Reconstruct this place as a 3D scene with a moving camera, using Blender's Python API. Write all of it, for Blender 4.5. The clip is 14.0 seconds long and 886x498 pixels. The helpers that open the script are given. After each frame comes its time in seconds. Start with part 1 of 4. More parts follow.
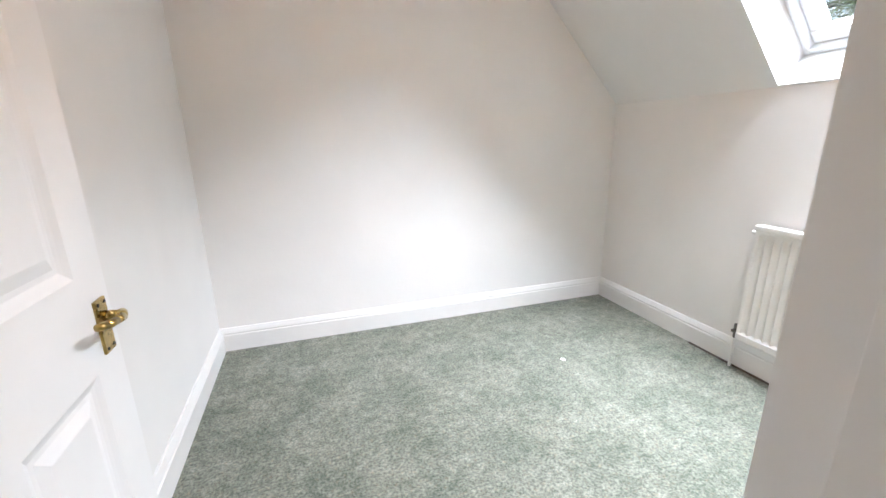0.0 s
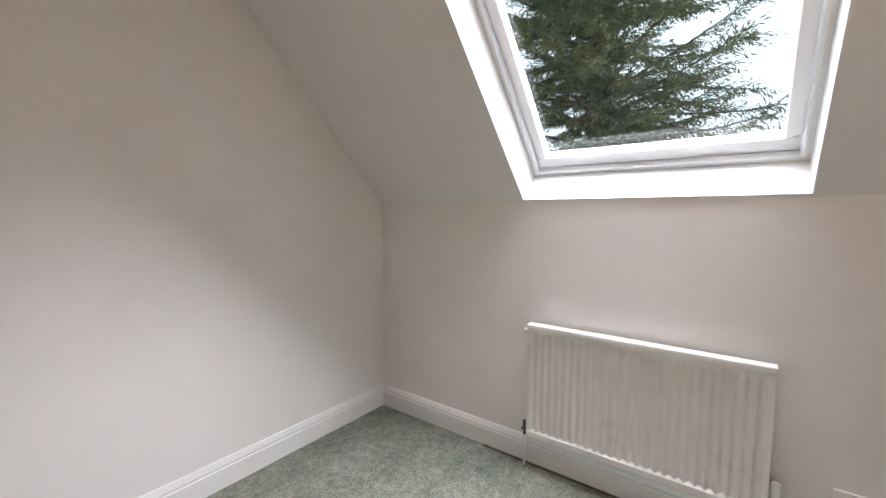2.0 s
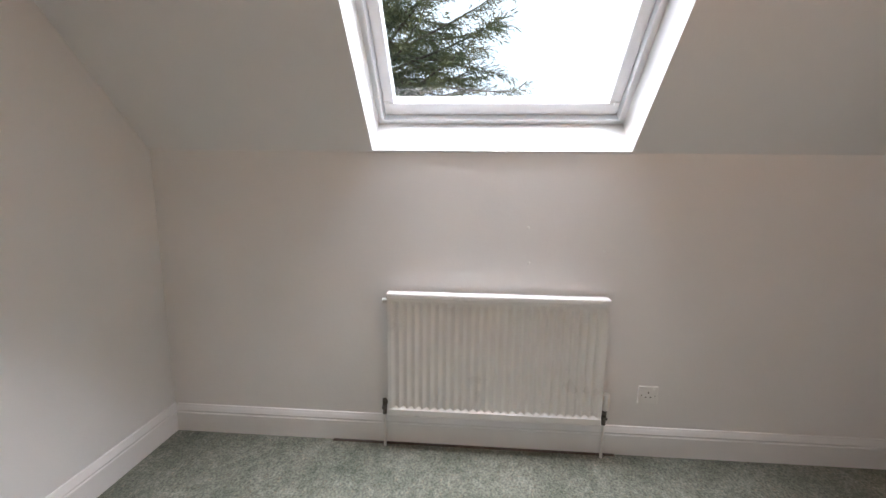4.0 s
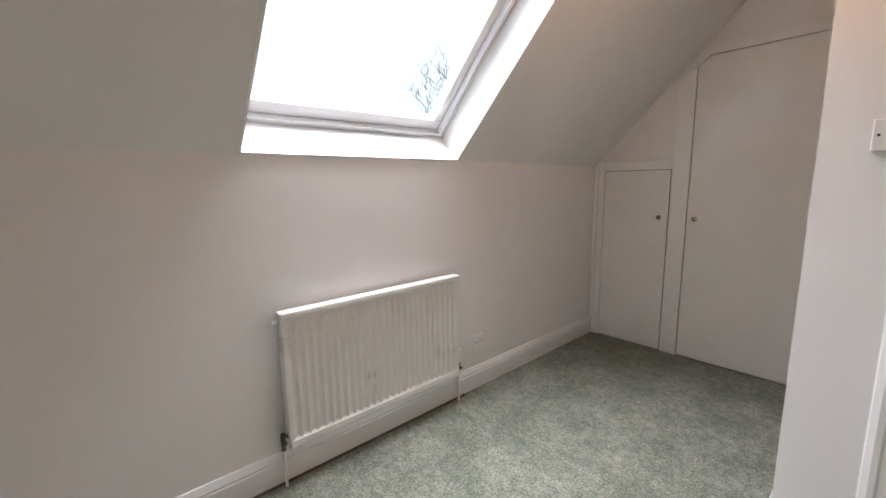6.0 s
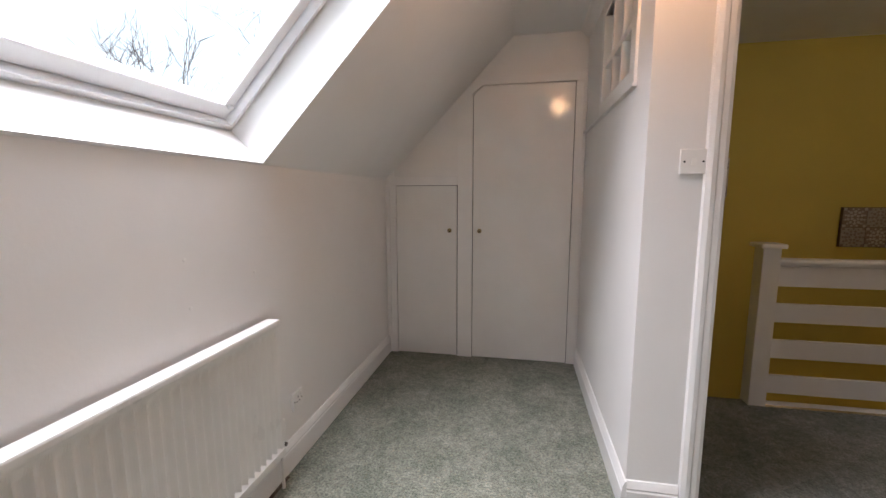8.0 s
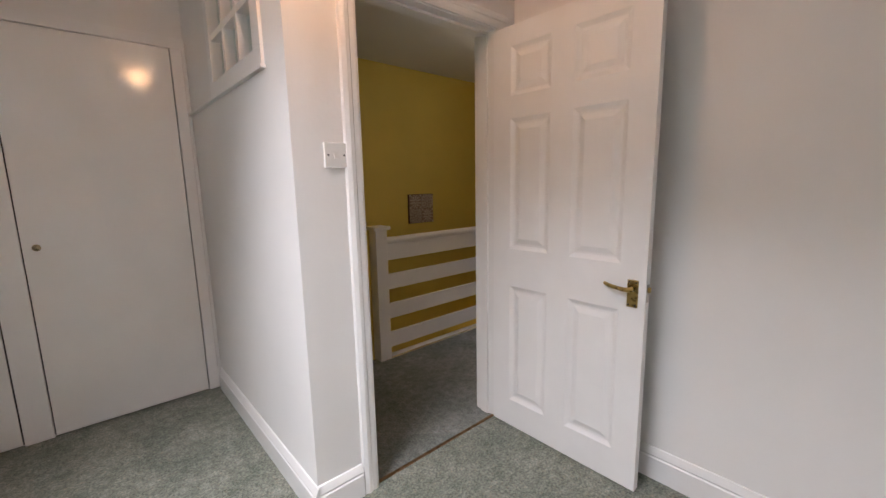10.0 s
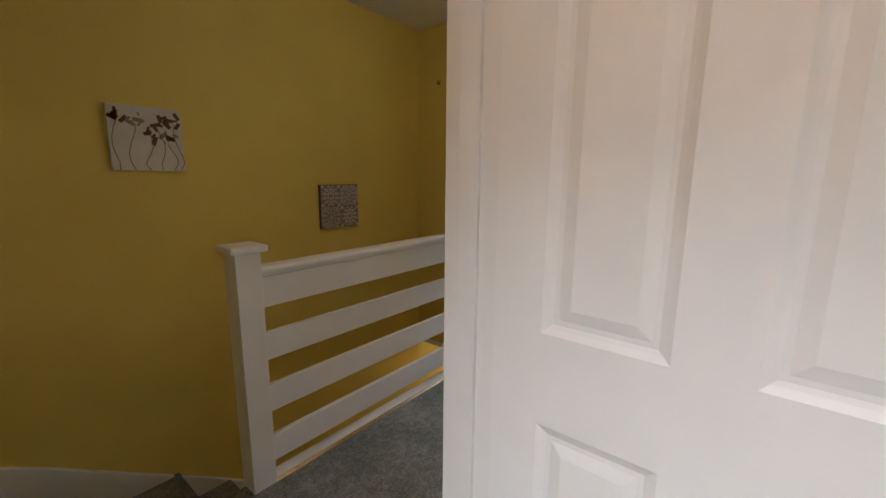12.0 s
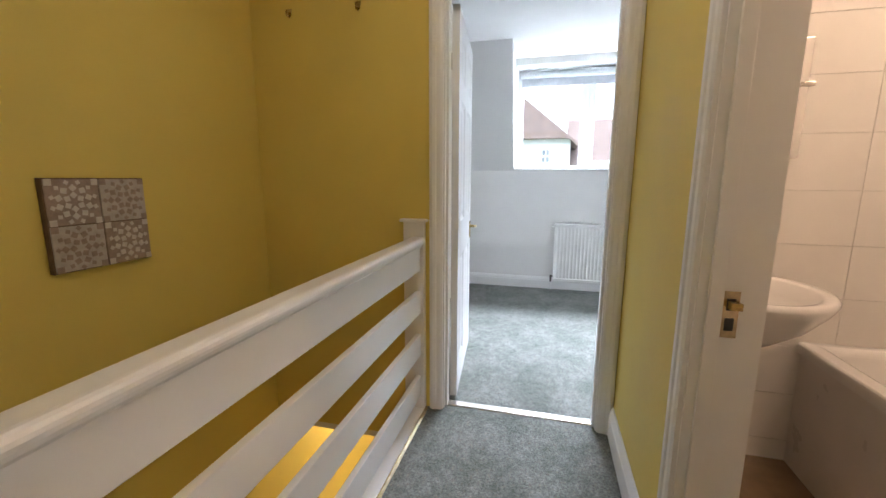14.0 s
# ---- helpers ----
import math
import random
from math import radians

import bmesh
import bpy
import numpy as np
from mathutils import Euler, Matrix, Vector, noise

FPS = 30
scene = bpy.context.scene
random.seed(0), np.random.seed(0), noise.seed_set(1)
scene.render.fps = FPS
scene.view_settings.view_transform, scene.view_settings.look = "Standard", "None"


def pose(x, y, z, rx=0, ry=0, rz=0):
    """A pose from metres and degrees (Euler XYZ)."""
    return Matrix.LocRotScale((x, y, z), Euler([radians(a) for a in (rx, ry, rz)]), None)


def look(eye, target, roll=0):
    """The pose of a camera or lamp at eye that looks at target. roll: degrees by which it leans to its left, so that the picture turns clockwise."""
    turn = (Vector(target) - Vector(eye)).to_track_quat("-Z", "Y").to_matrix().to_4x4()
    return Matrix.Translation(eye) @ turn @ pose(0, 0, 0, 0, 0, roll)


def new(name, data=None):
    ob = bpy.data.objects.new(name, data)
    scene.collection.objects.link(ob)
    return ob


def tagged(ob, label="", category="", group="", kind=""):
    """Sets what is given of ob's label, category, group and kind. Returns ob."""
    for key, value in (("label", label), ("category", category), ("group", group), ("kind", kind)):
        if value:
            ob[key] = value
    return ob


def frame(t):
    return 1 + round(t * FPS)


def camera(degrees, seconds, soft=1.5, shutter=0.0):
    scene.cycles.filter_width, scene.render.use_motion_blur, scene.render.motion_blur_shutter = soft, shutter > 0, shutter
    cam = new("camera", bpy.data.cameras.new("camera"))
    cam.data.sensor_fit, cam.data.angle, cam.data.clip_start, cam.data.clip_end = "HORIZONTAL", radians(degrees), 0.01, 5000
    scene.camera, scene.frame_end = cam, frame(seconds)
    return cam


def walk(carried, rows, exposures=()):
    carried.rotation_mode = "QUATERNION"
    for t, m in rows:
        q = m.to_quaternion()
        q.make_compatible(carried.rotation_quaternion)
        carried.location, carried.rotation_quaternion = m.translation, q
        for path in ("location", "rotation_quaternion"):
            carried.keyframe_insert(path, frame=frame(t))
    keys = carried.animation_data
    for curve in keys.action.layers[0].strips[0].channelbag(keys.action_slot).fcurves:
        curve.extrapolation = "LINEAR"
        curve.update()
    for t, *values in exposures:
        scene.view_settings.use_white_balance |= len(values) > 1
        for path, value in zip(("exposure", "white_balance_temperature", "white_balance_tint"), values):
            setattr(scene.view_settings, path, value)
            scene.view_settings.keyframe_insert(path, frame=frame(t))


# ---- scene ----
cam = camera(95.4, 14.0)
METRES, EYE, TILT, LEAN, TURN = 5.894, 1.2, 0.0, 0.0, -18.1
ROWS = [
    (0.0, 0.0, 0.0, 0.0, -0.2, -15.33, 0.74),
    (0.5, -0.011, 0.028, 0.0024, -8.24, -13.4, 0.77),
    (1.0, -0.0088, 0.0523, 0.0085, -16.85, -10.3, 0.65),
    (1.5, -0.0037, 0.0774, 0.0185, -27.33, -5.89, -0.06),
    (2.0, -0.0033, 0.082, 0.023, -35.12, -4.82, -0.16),
    (2.5, -0.0033, 0.0846, 0.0195, -41.89, -6.3, -0.21),
    (3.0, -0.0054, 0.0962, 0.0118, -49.1, -8.21, -0.57),
    (5.5, -0.018, 0.3004, 0.0114, -102.18, -8.52, 0.9),
    (6.0, -0.0313, 0.323, 0.0149, -113.39, -9.23, 0.9),
    (6.5, -0.0346, 0.339, 0.0146, -122.32, -9.55, 0.38),
    (7.0, -0.008, 0.3384, 0.0105, -130.37, -8.97, -0.05),
    (7.5, 0.038, 0.335, 0.014, -139.0, -8.17, -0.17),
    (8.0, 0.0753, 0.3446, 0.0139, -151.15, -7.49, 0.1),
    (8.5, 0.1028, 0.3494, 0.0162, -165.28, -7.09, 0.9),
    (9.0, 0.1127, 0.3398, 0.0179, -180.65, -7.44, 1.63),
]
LATER = [
    (11.3, (0.672, 1.034, 1.27), (-0.893, -0.157, 0.907), 0.4),
    (11.5, (0.556, 0.886, 1.282), (-1.003, -0.313, 0.915), 0.4),
    (12.0, (0.273, 0.603, 1.26), (-1.259, -0.632, 0.902), 0.5),
    (12.5, (0.071, 0.369, 1.238), (-1.488, -0.833, 0.89), 0.7),
    (13.0, (-0.081, 0.078, 1.228), (-1.697, -1.045, 0.869), 0.5),
    (13.5, (-0.282, -0.212, 1.199), (-2.059, -1.07, 0.874), 0.5),
    (14.0, (-0.458, -0.296, 1.194), (-2.366, -0.786, 0.85), 0.2),
]
EXPOSURE = [(0.0, 1.05, 5950, 15), (0.5, 0.9, 6000, 15), (1.0, 0.75, 6050, 15), (1.5, 0.45, 6200, 16), (3.0, 0.08, 6300, 20), (6.0, 0.1, 6400, 20), (8.0, 0.06, 6450, 22), (9.0, 0.18, 6550, 24), (11.5, 0.28, 6150, 16), (12.0, 0.55, 6200, 16), (12.5, 0.8, 6250, 16), (13.0, 1.2, 6150, 17), (13.5, 1.5, 6150, 17), (14.0, 1.5, 6150, 17)]
walk(cam, [(t, pose(0, 0, EYE, TILT, LEAN, TURN) @ pose(METRES * x, METRES * y, METRES * z, 90 + pitch, roll, yaw)) for t, x, y, z, yaw, pitch, roll in ROWS]
     + [(t, look(eye, target, roll)) for t, eye, target, roll in LATER], EXPOSURE)

# ---- light and exposure ----
world = bpy.data.worlds.new("overcast_sky")
scene.world = world
world.use_nodes = True
wn, wl = world.node_tree.nodes, world.node_tree.links
sky = wn.new("ShaderNodeTexSky")
sky.sky_type, sky.sun_disc = "NISHITA", False
sky.sun_elevation, sky.sun_rotation = radians(40), radians(135)
haze = wn.new("ShaderNodeMixRGB")
haze.inputs[0].default_value = 0.85
haze.inputs[2].default_value = (12.5, 13.9, 14.8, 1)
wl.new(sky.outputs[0], haze.inputs[1])
wl.new(haze.outputs[0], wn["Background"].inputs[0])
wn["Background"].inputs[1].default_value = 0.12

sun_data = bpy.data.lights.new("sun", "SUN")
sun_data.energy, sun_data.angle, sun_data.color = 2.1, radians(32), (0.98, 0.99, 1.0)
sun = new("sun", sun_data)
sun.matrix_world = look((7, -7, 8.3), (0, 0, 0))


def area_light(name, eye, target, sx, sy, watts, color):
    d = bpy.data.lights.new(name, "AREA")
    d.shape, d.size, d.size_y, d.energy, d.color = "RECTANGLE", sx, sy, watts, color
    o = new(name, d)
    o.matrix_world = look(eye, target)
    return o


def bulb(name, at, watts, color, radius):
    d = bpy.data.lights.new(name, "POINT")
    d.energy, d.color, d.shadow_soft_size = watts, color, radius
    o = new(name, d)
    o.location = at
    return o


# daylight from the steep part of the sky above the two windows
area_light("skylight_daylight", (2.3, 0.74, 3.45), (1.70, 0.84, 1.85), 2.2, 1.4, 340, (0.92, 0.97, 1.0))
area_light("bedroom_daylight", (-6.6, 0.24, 3.25), (-4.0, 0.24, 0.6), 2.6, 1.0, 740, (0.80, 0.90, 1.0))

# ---- materials ----
def material(name, color, rough=0.6, metal=0.0, var=0.06, scale=6.0, fine=120.0, bump=0.1, dist=0.002, spec=0.5, second=None, coat=0.0):
    """Two scales of noise: a slow one tints the colour, a fine one raises the surface."""
    m = bpy.data.materials.new(name)
    m.use_nodes = True
    n, l = m.node_tree.nodes, m.node_tree.links
    p = n["Principled BSDF"]
    p.inputs["Roughness"].default_value, p.inputs["Metallic"].default_value = rough, metal
    p.inputs["Specular IOR Level"].default_value = spec
    p.inputs["Coat Weight"].default_value = coat
    tc = n.new("ShaderNodeTexCoord")
    geo = n.new("ShaderNodeNewGeometry")
    big, small = n.new("ShaderNodeTexNoise"), n.new("ShaderNodeTexNoise")
    big.inputs["Scale"].default_value, big.inputs["Detail"].default_value = scale, 5
    small.inputs["Scale"].default_value, small.inputs["Detail"].default_value = fine, 3
    l.new(geo.outputs["Position"], big.inputs["Vector"])
    l.new(geo.outputs["Position"], small.inputs["Vector"])
    ramp = n.new("ShaderNodeValToRGB")
    c2 = second or tuple(c * (1 - 2 * var) for c in color)
    ramp.color_ramp.elements[0].position, ramp.color_ramp.elements[1].position = 0.35, 0.65
    ramp.color_ramp.elements[0].color, ramp.color_ramp.elements[1].color = (*c2, 1), (*color, 1)
    l.new(big.outputs["Fac"], ramp.inputs["Fac"])
    l.new(ramp.outputs["Color"], p.inputs["Base Color"])
    rr = n.new("ShaderNodeMapRange")
    rr.inputs["To Min"].default_value, rr.inputs["To Max"].default_value = max(rough - 0.08, 0.02), min(rough + 0.08, 1)
    l.new(big.outputs["Fac"], rr.inputs["Value"])
    l.new(rr.outputs["Result"], p.inputs["Roughness"])
    if bump:
        b = n.new("ShaderNodeBump")
        b.inputs["Strength"].default_value, b.inputs["Distance"].default_value = bump, dist
        l.new(small.outputs["Fac"], b.inputs["Height"])
        l.new(b.outputs["Normal"], p.inputs["Normal"])
    return m


def carpet_material(name, dark, pale):
    """Cut pile: speckled tufts in clumps, brushed lighter and darker patches, a few pale flecks."""
    m = material(name, pale, 0.95, 0, fine=210, bump=0.8, dist=0.01, spec=0.1)
    n, l = m.node_tree.nodes, m.node_tree.links
    p = n["Principled BSDF"]
    geo = n.new("ShaderNodeNewGeometry")

    def noise(scale, detail, rough, lo, hi, c0, c1):
        t, r = n.new("ShaderNodeTexNoise"), n.new("ShaderNodeValToRGB")
        t.inputs["Scale"].default_value, t.inputs["Detail"].default_value, t.inputs["Roughness"].default_value = scale, detail, rough
        l.new(geo.outputs["Position"], t.inputs["Vector"])
        r.color_ramp.elements[0].position, r.color_ramp.elements[1].position = lo, hi
        r.color_ramp.elements[0].color, r.color_ramp.elements[1].color = (*c0, 1), (*c1, 1)
        l.new(t.outputs["Fac"], r.inputs["Fac"])
        return r.outputs[0]

    def blend(kind, fac, a, b):
        x = n.new("ShaderNodeMixRGB")
        x.blend_type = kind
        if isinstance(fac, float):
            x.inputs[0].default_value = fac
        else:
            l.new(fac, x.inputs[0])
        l.new(a, x.inputs[1])
        l.new(b, x.inputs[2])
        return x.outputs[0]
    tuft = noise(95, 5, 0.65, 0.38, 0.62, dark, pale)
    clump = noise(26, 4, 0.6, 0.36, 0.64, (0.74, 0.74, 0.72), (1.14, 1.13, 1.11))
    patch = noise(4.5, 6, 0.62, 0.36, 0.64, (0.72, 0.76, 0.71), (1.15, 1.13, 1.11))
    warm = noise(60, 3, 0.6, 0.56, 0.68, (1, 1, 1), (1.16, 1.0, 0.92))
    colour = blend("MULTIPLY", 1.0, blend("MULTIPLY", 1.0, blend("MULTIPLY", 1.0, tuft, clump), patch), warm)
    l.new(colour, p.inputs["Base Color"])
    p.inputs["Sheen Weight"].default_value = 0.15
    return m


def glass_material(name, color=(1, 1, 1)):
    m = bpy.data.materials.new(name)
    m.use_nodes = True
    n, l = m.node_tree.nodes, m.node_tree.links
    n.remove(n["Principled BSDF"])
    tr, gl, mix = n.new("ShaderNodeBsdfTransparent"), n.new("ShaderNodeBsdfGlossy"), n.new("ShaderNodeMixShader")
    tr.inputs[0].default_value = (*color, 1)
    gl.inputs["Roughness"].default_value = 0.02
    mix.inputs[0].default_value = 0.05
    l.new(tr.outputs[0], mix.inputs[1])
    l.new(gl.outputs[0], mix.inputs[2])
    l.new(mix.outputs[0], n["Material Output"].inputs[0])
    return m


def glow_material(name, color, strength):
    m = bpy.data.materials.new(name)
    m.use_nodes = True
    p = m.node_tree.nodes["Principled BSDF"]
    p.inputs["Emission Color"].default_value, p.inputs["Emission Strength"].default_value = (*color, 1), strength
    return m


WALL = material("white_emulsion", (0.80, 0.785, 0.76), 0.75, var=0.02, scale=2.5, fine=60, bump=0.12, dist=0.004, spec=0.25)
CEIL = material("ceiling_emulsion", (0.80, 0.79, 0.77), 0.85, var=0.02, scale=2, fine=90, bump=0.1, dist=0.004, spec=0.2)
YELLOW = material("yellow_emulsion", (0.73, 0.565, 0.135), 0.6, var=0.03, scale=2.5, fine=70, bump=0.12, dist=0.004, spec=0.25)
GLOSS = material("white_gloss_paint", (0.80, 0.79, 0.77), 0.32, var=0.02, scale=5, fine=35, bump=0.05, dist=0.003)
SATIN = material("door_satin_paint", (0.82, 0.81, 0.795), 0.42, var=0.015, scale=7, fine=160, bump=0.06, dist=0.001)
CUPBOARD = material("cupboard_gloss_paint", (0.79, 0.78, 0.755), 0.15, var=0.02, scale=4, fine=14, bump=0.05, dist=0.004)
UPVC = material("white_window_frame", (0.82, 0.83, 0.84), 0.35, var=0.02, scale=9, fine=60, bump=0.03)
ENAMEL = material("radiator_enamel", (0.80, 0.785, 0.75), 0.3, var=0.03, scale=7, fine=80, bump=0.03)
PLASTIC = material("white_plastic", (0.80, 0.79, 0.76), 0.35, var=0.02, scale=20, fine=200, bump=0.02)
EDGE_BROWN = material("brown_carpet_edge", (0.07, 0.05, 0.038), 0.95, var=0.3, scale=14, fine=150, bump=0.6, second=(0.13, 0.11, 0.09))
DARK = material("dark_slot", (0.03, 0.028, 0.026), 0.7, var=0.1, scale=30)
BRASS = material("aged_brass", (0.52, 0.37, 0.13), 0.28, 1.0, var=0.18, scale=45, fine=300, bump=0.08, dist=0.0008)
CHROME = material("brushed_nickel", (0.62, 0.59, 0.53), 0.25, 1.0, var=0.1, scale=60, fine=300, bump=0.05, dist=0.0005)
KNOB = material("worn_brass_knob", (0.55, 0.44, 0.27), 0.22, 1.0, var=0.12, scale=60, fine=300, bump=0.05, dist=0.0005)
VALVE = material("tarnished_valve_metal", (0.20, 0.18, 0.16), 0.35, 1.0, var=0.2, scale=60, fine=300, bump=0.1, dist=0.0008)
DULL_BRASS = material("dull_brass_strip", (0.30, 0.19, 0.10), 0.5, 1.0, var=0.2, scale=45, fine=300, bump=0.1, dist=0.0008)
STEEL = material("strike_plate_steel", (0.55, 0.52, 0.5), 0.35, 1.0, var=0.1, scale=60, fine=300, bump=0.05, dist=0.0005)
CARPET = carpet_material("green_carpet_pile", (0.128, 0.146, 0.122), (0.325, 0.335, 0.285))
GREY_CARPET = carpet_material("grey_carpet_pile", (0.14, 0.15, 0.142), (0.28, 0.292, 0.28))
GLASS = glass_material("window_glass", (0.93, 0.97, 0.97))
CANVAS = material("picture_canvas", (0.66, 0.62, 0.58), 0.85, var=0.04, scale=14, fine=500, bump=0.2, dist=0.001)
INK_DARK = material("ink_brown", (0.19, 0.09, 0.05), 0.8, var=0.15, scale=50)
INK_GREY = material("ink_pale_grey", (0.34, 0.25, 0.18), 0.8, var=0.1, scale=40)
PLAQUE_A = material("plaque_grey", (0.50, 0.44, 0.39), 0.75, var=0.1, scale=40, fine=300, bump=0.2)
PLAQUE_B = material("plaque_taupe", (0.35, 0.265, 0.22), 0.75, var=0.12, scale=40, fine=300, bump=0.2)
PLAQUE_C = material("plaque_pale_pattern", (0.62, 0.56, 0.50), 0.75, var=0.08, scale=60)
PLAQUE_EDGE = material("plaque_edge_brown", (0.16, 0.10, 0.07), 0.7, var=0.15, scale=40)
TILE = material("glazed_white_tile", (0.80, 0.77, 0.72), 0.16, var=0.015, scale=8, fine=20, bump=0.03, dist=0.002)
GROUT = material("tile_grout", (0.76, 0.735, 0.69), 0.9, var=0.08, scale=30)
CERAMIC = material("white_ceramic", (0.82, 0.80, 0.77), 0.12, var=0.01, scale=9, bump=0.0)
ACRYLIC = material("bath_panel_acrylic", (0.72, 0.68, 0.64), 0.3, var=0.03, scale=6, fine=40, bump=0.02)
VINYL = material("brown_vinyl", (0.30, 0.20, 0.11), 0.45, var=0.12, scale=9, fine=90, bump=0.1, second=(0.20, 0.13, 0.07))
MIRROR = material("mirror_silver", (0.85, 0.85, 0.84), 0.02, 1.0, var=0.01, bump=0.0)
BLIND = material("grey_blind_fabric", (0.48, 0.50, 0.52), 0.9, var=0.05, scale=20, fine=400, bump=0.2)
BARK = material("bark", (0.12, 0.095, 0.075), 0.95, var=0.2, scale=8, fine=40, bump=0.8, dist=0.03)
TWIG = material("pale_twig_bark", (0.24, 0.21, 0.19), 0.9, var=0.2, scale=8, fine=40, bump=0.3)
NEEDLE = material("conifer_needles", (0.21, 0.20, 0.075), 0.7, var=0.25, scale=2.2, fine=30, bump=0.3, second=(0.09, 0.13, 0.065))
GRASS = material("lawn", (0.07, 0.10, 0.035), 0.95, var=0.2, scale=1.2, fine=20, bump=0.6, dist=0.05)
RENDERED = material("white_render_wall", (0.72, 0.72, 0.70), 0.85, var=0.05, scale=1.5, fine=30, bump=0.2, dist=0.01)
ROOF = material("clay_roof", (0.27, 0.19, 0.17), 0.85, var=0.15, scale=3, fine=16, bump=0.4, dist=0.03)
DARKGLASS = material("far_window_glass", (0.10, 0.12, 0.14), 0.1, var=0.1, scale=2, bump=0.0)


# ---- mesh helpers ----
def box(bm, x0, x1, y0, y1, z0, z1, m=None):
    v = [bm.verts.new((x, y, z)) for x in (x0, x1) for y in (y0, y1) for z in (z0, z1)]
    for f in ((0, 1, 3, 2), (4, 6, 7, 5), (0, 4, 5, 1), (2, 3, 7, 6), (0, 2, 6, 4), (1, 5, 7, 3)):
        bm.faces.new([v[i] for i in f])
    if m is not None:
        bmesh.ops.transform(bm, matrix=m, verts=v)
    return v


def prism(bm, pts, axis, a, b, m=None):
    """A polygon, given in the two other axes in order, drawn out along axis from a to b."""
    def at(p, d):
        return {"x": (d, p[0], p[1]), "y": (p[0], d, p[1]), "z": (p[0], p[1], d)}[axis]
    lo, hi = [bm.verts.new(at(p, a)) for p in pts], [bm.verts.new(at(p, b)) for p in pts]
    bm.faces.new(lo)
    bm.faces.new(hi[::-1])
    for i in range(len(pts)):
        j = (i + 1) % len(pts)
        bm.faces.new((lo[j], lo[i], hi[i], hi[j]))
    if m is not None:
        bmesh.ops.transform(bm, matrix=m, verts=lo + hi)


def rod(bm, a, b, r0, r1=None, seg=12):
    a, b = Vector(a), Vector(b)
    m = Matrix.Translation((a + b) / 2) @ (b - a).to_track_quat("Z", "Y").to_matrix().to_4x4()
    bmesh.ops.create_cone(bm, cap_ends=True, segments=seg, radius1=r0, radius2=r0 if r1 is None else r1, depth=(b - a).length, matrix=m)


def lathe(bm, profile, m, seg=24, sy=1.0):
    """Profile of (radius, height) turned about z."""
    rings = [[bm.verts.new(m @ Vector((r * math.cos(2 * math.pi * i / seg), sy * r * math.sin(2 * math.pi * i / seg), h))) for i in range(seg)] for r, h in profile]
    for p, q in zip(rings, rings[1:]):
        for i in range(seg):
            j = (i + 1) % seg
            bm.faces.new((p[i], p[j], q[j], q[i]))
    bm.faces.new(rings[0][::-1])
    bm.faces.new(rings[-1])


def part(name, bm, mat, parent=None, label="", bevel=0.0, smooth=False, segs=2):
    """Links a bmesh as one mesh object, under its thing when one is given."""
    bmesh.ops.recalc_face_normals(bm, faces=bm.faces)
    if bevel:
        es = [e for e in bm.edges if len(e.link_faces) == 2 and e.calc_face_angle(0) > 0.5]
        bmesh.ops.bevel(bm, geom=es, offset=bevel, segments=segs, profile=0.6, affect="EDGES", clamp_overlap=True)
    d = bpy.data.meshes.new(name)
    bm.to_mesh(d)
    bm.free()
    d.materials.append(mat)
    if smooth:
        for f in d.polygons:
            f.use_smooth = True
    o = new(name, d)
    o.parent = parent
    if label:
        o["label"] = label
    return o


def boxes(name, mat, parent, rows, label="", bevel=0.0, m=None):
    bm = bmesh.new()
    for r in rows:
        box(bm, *r, m=m)
    return part(name, bm, mat, parent, label, bevel)


def empty(name, at=(0, 0, 0)):
    o = new(name)
    o.location = at
    o.empty_display_size = 0.1
    return o


def structure(ob, label, category):
    return tagged(ob, label, category, kind="structure")


# ---- plan ----
KX, KZ = 2.10, 1.41            # knee wall
FAR, CUP = 2.46, -1.29         # end walls of the small room
PX = 0.605                     # partition, room side
DY0, DY1 = 0.05, 0.178         # door wall
DX0, DX1, DH = -0.43, 0.335, 2.02   # door opening
WX = -0.58                     # wall behind the door
CZ = 2.42
BD0, BD1 = -0.775, -0.025     # bedroom doorway
BX0, BX1 = -1.475, -0.70       # bathroom doorway
EX = -2.35                     # end wall of the landing
SY = -1.79                      # wall beyond the stairs
RY = -0.90                     # balustrade
ANG = math.atan2(0.72, 0.695)
UP, OUT = Vector((-math.cos(ANG), 0, math.sin(ANG))), Vector((math.sin(ANG), 0, math.cos(ANG)))
SLOPE = Matrix(((UP.x, 0, OUT.x, KX), (0, 1, 0, 0), (UP.z, 0, OUT.z, KZ), (0, 0, 0, 1)))   # (u, y, v) to world
UC = (CZ - KZ) / UP.z          # where the slope meets the ceiling
XC = KX + UP.x * UC

# ---- floors ----
f = boxes("floor", CARPET, None, [
    (WX, KX, 0.165, FAR, -0.2, 0), (PX - 0.1, KX, CUP - 0.1, 0.165, -0.2, 0)])
structure(f, "worn grey-green cut-pile carpet in the small room", "floor")
f = boxes("floor_landing", GREY_CARPET, None, [
    (DX0 - 0.03, PX - 0.1, 0.11, 0.165, -0.2, 0), (EX - 0.06, PX - 0.1, RY + 0.03, 0.11, -0.2, 0), (-0.36, PX - 0.1, RY - 0.03, RY + 0.03, -0.19, 0),
    (-5.05, EX - 0.06, -1.22, 1.6, -0.2, 0)])
structure(f, "dull grey cut-pile carpet through landing and bedroom", "floor")

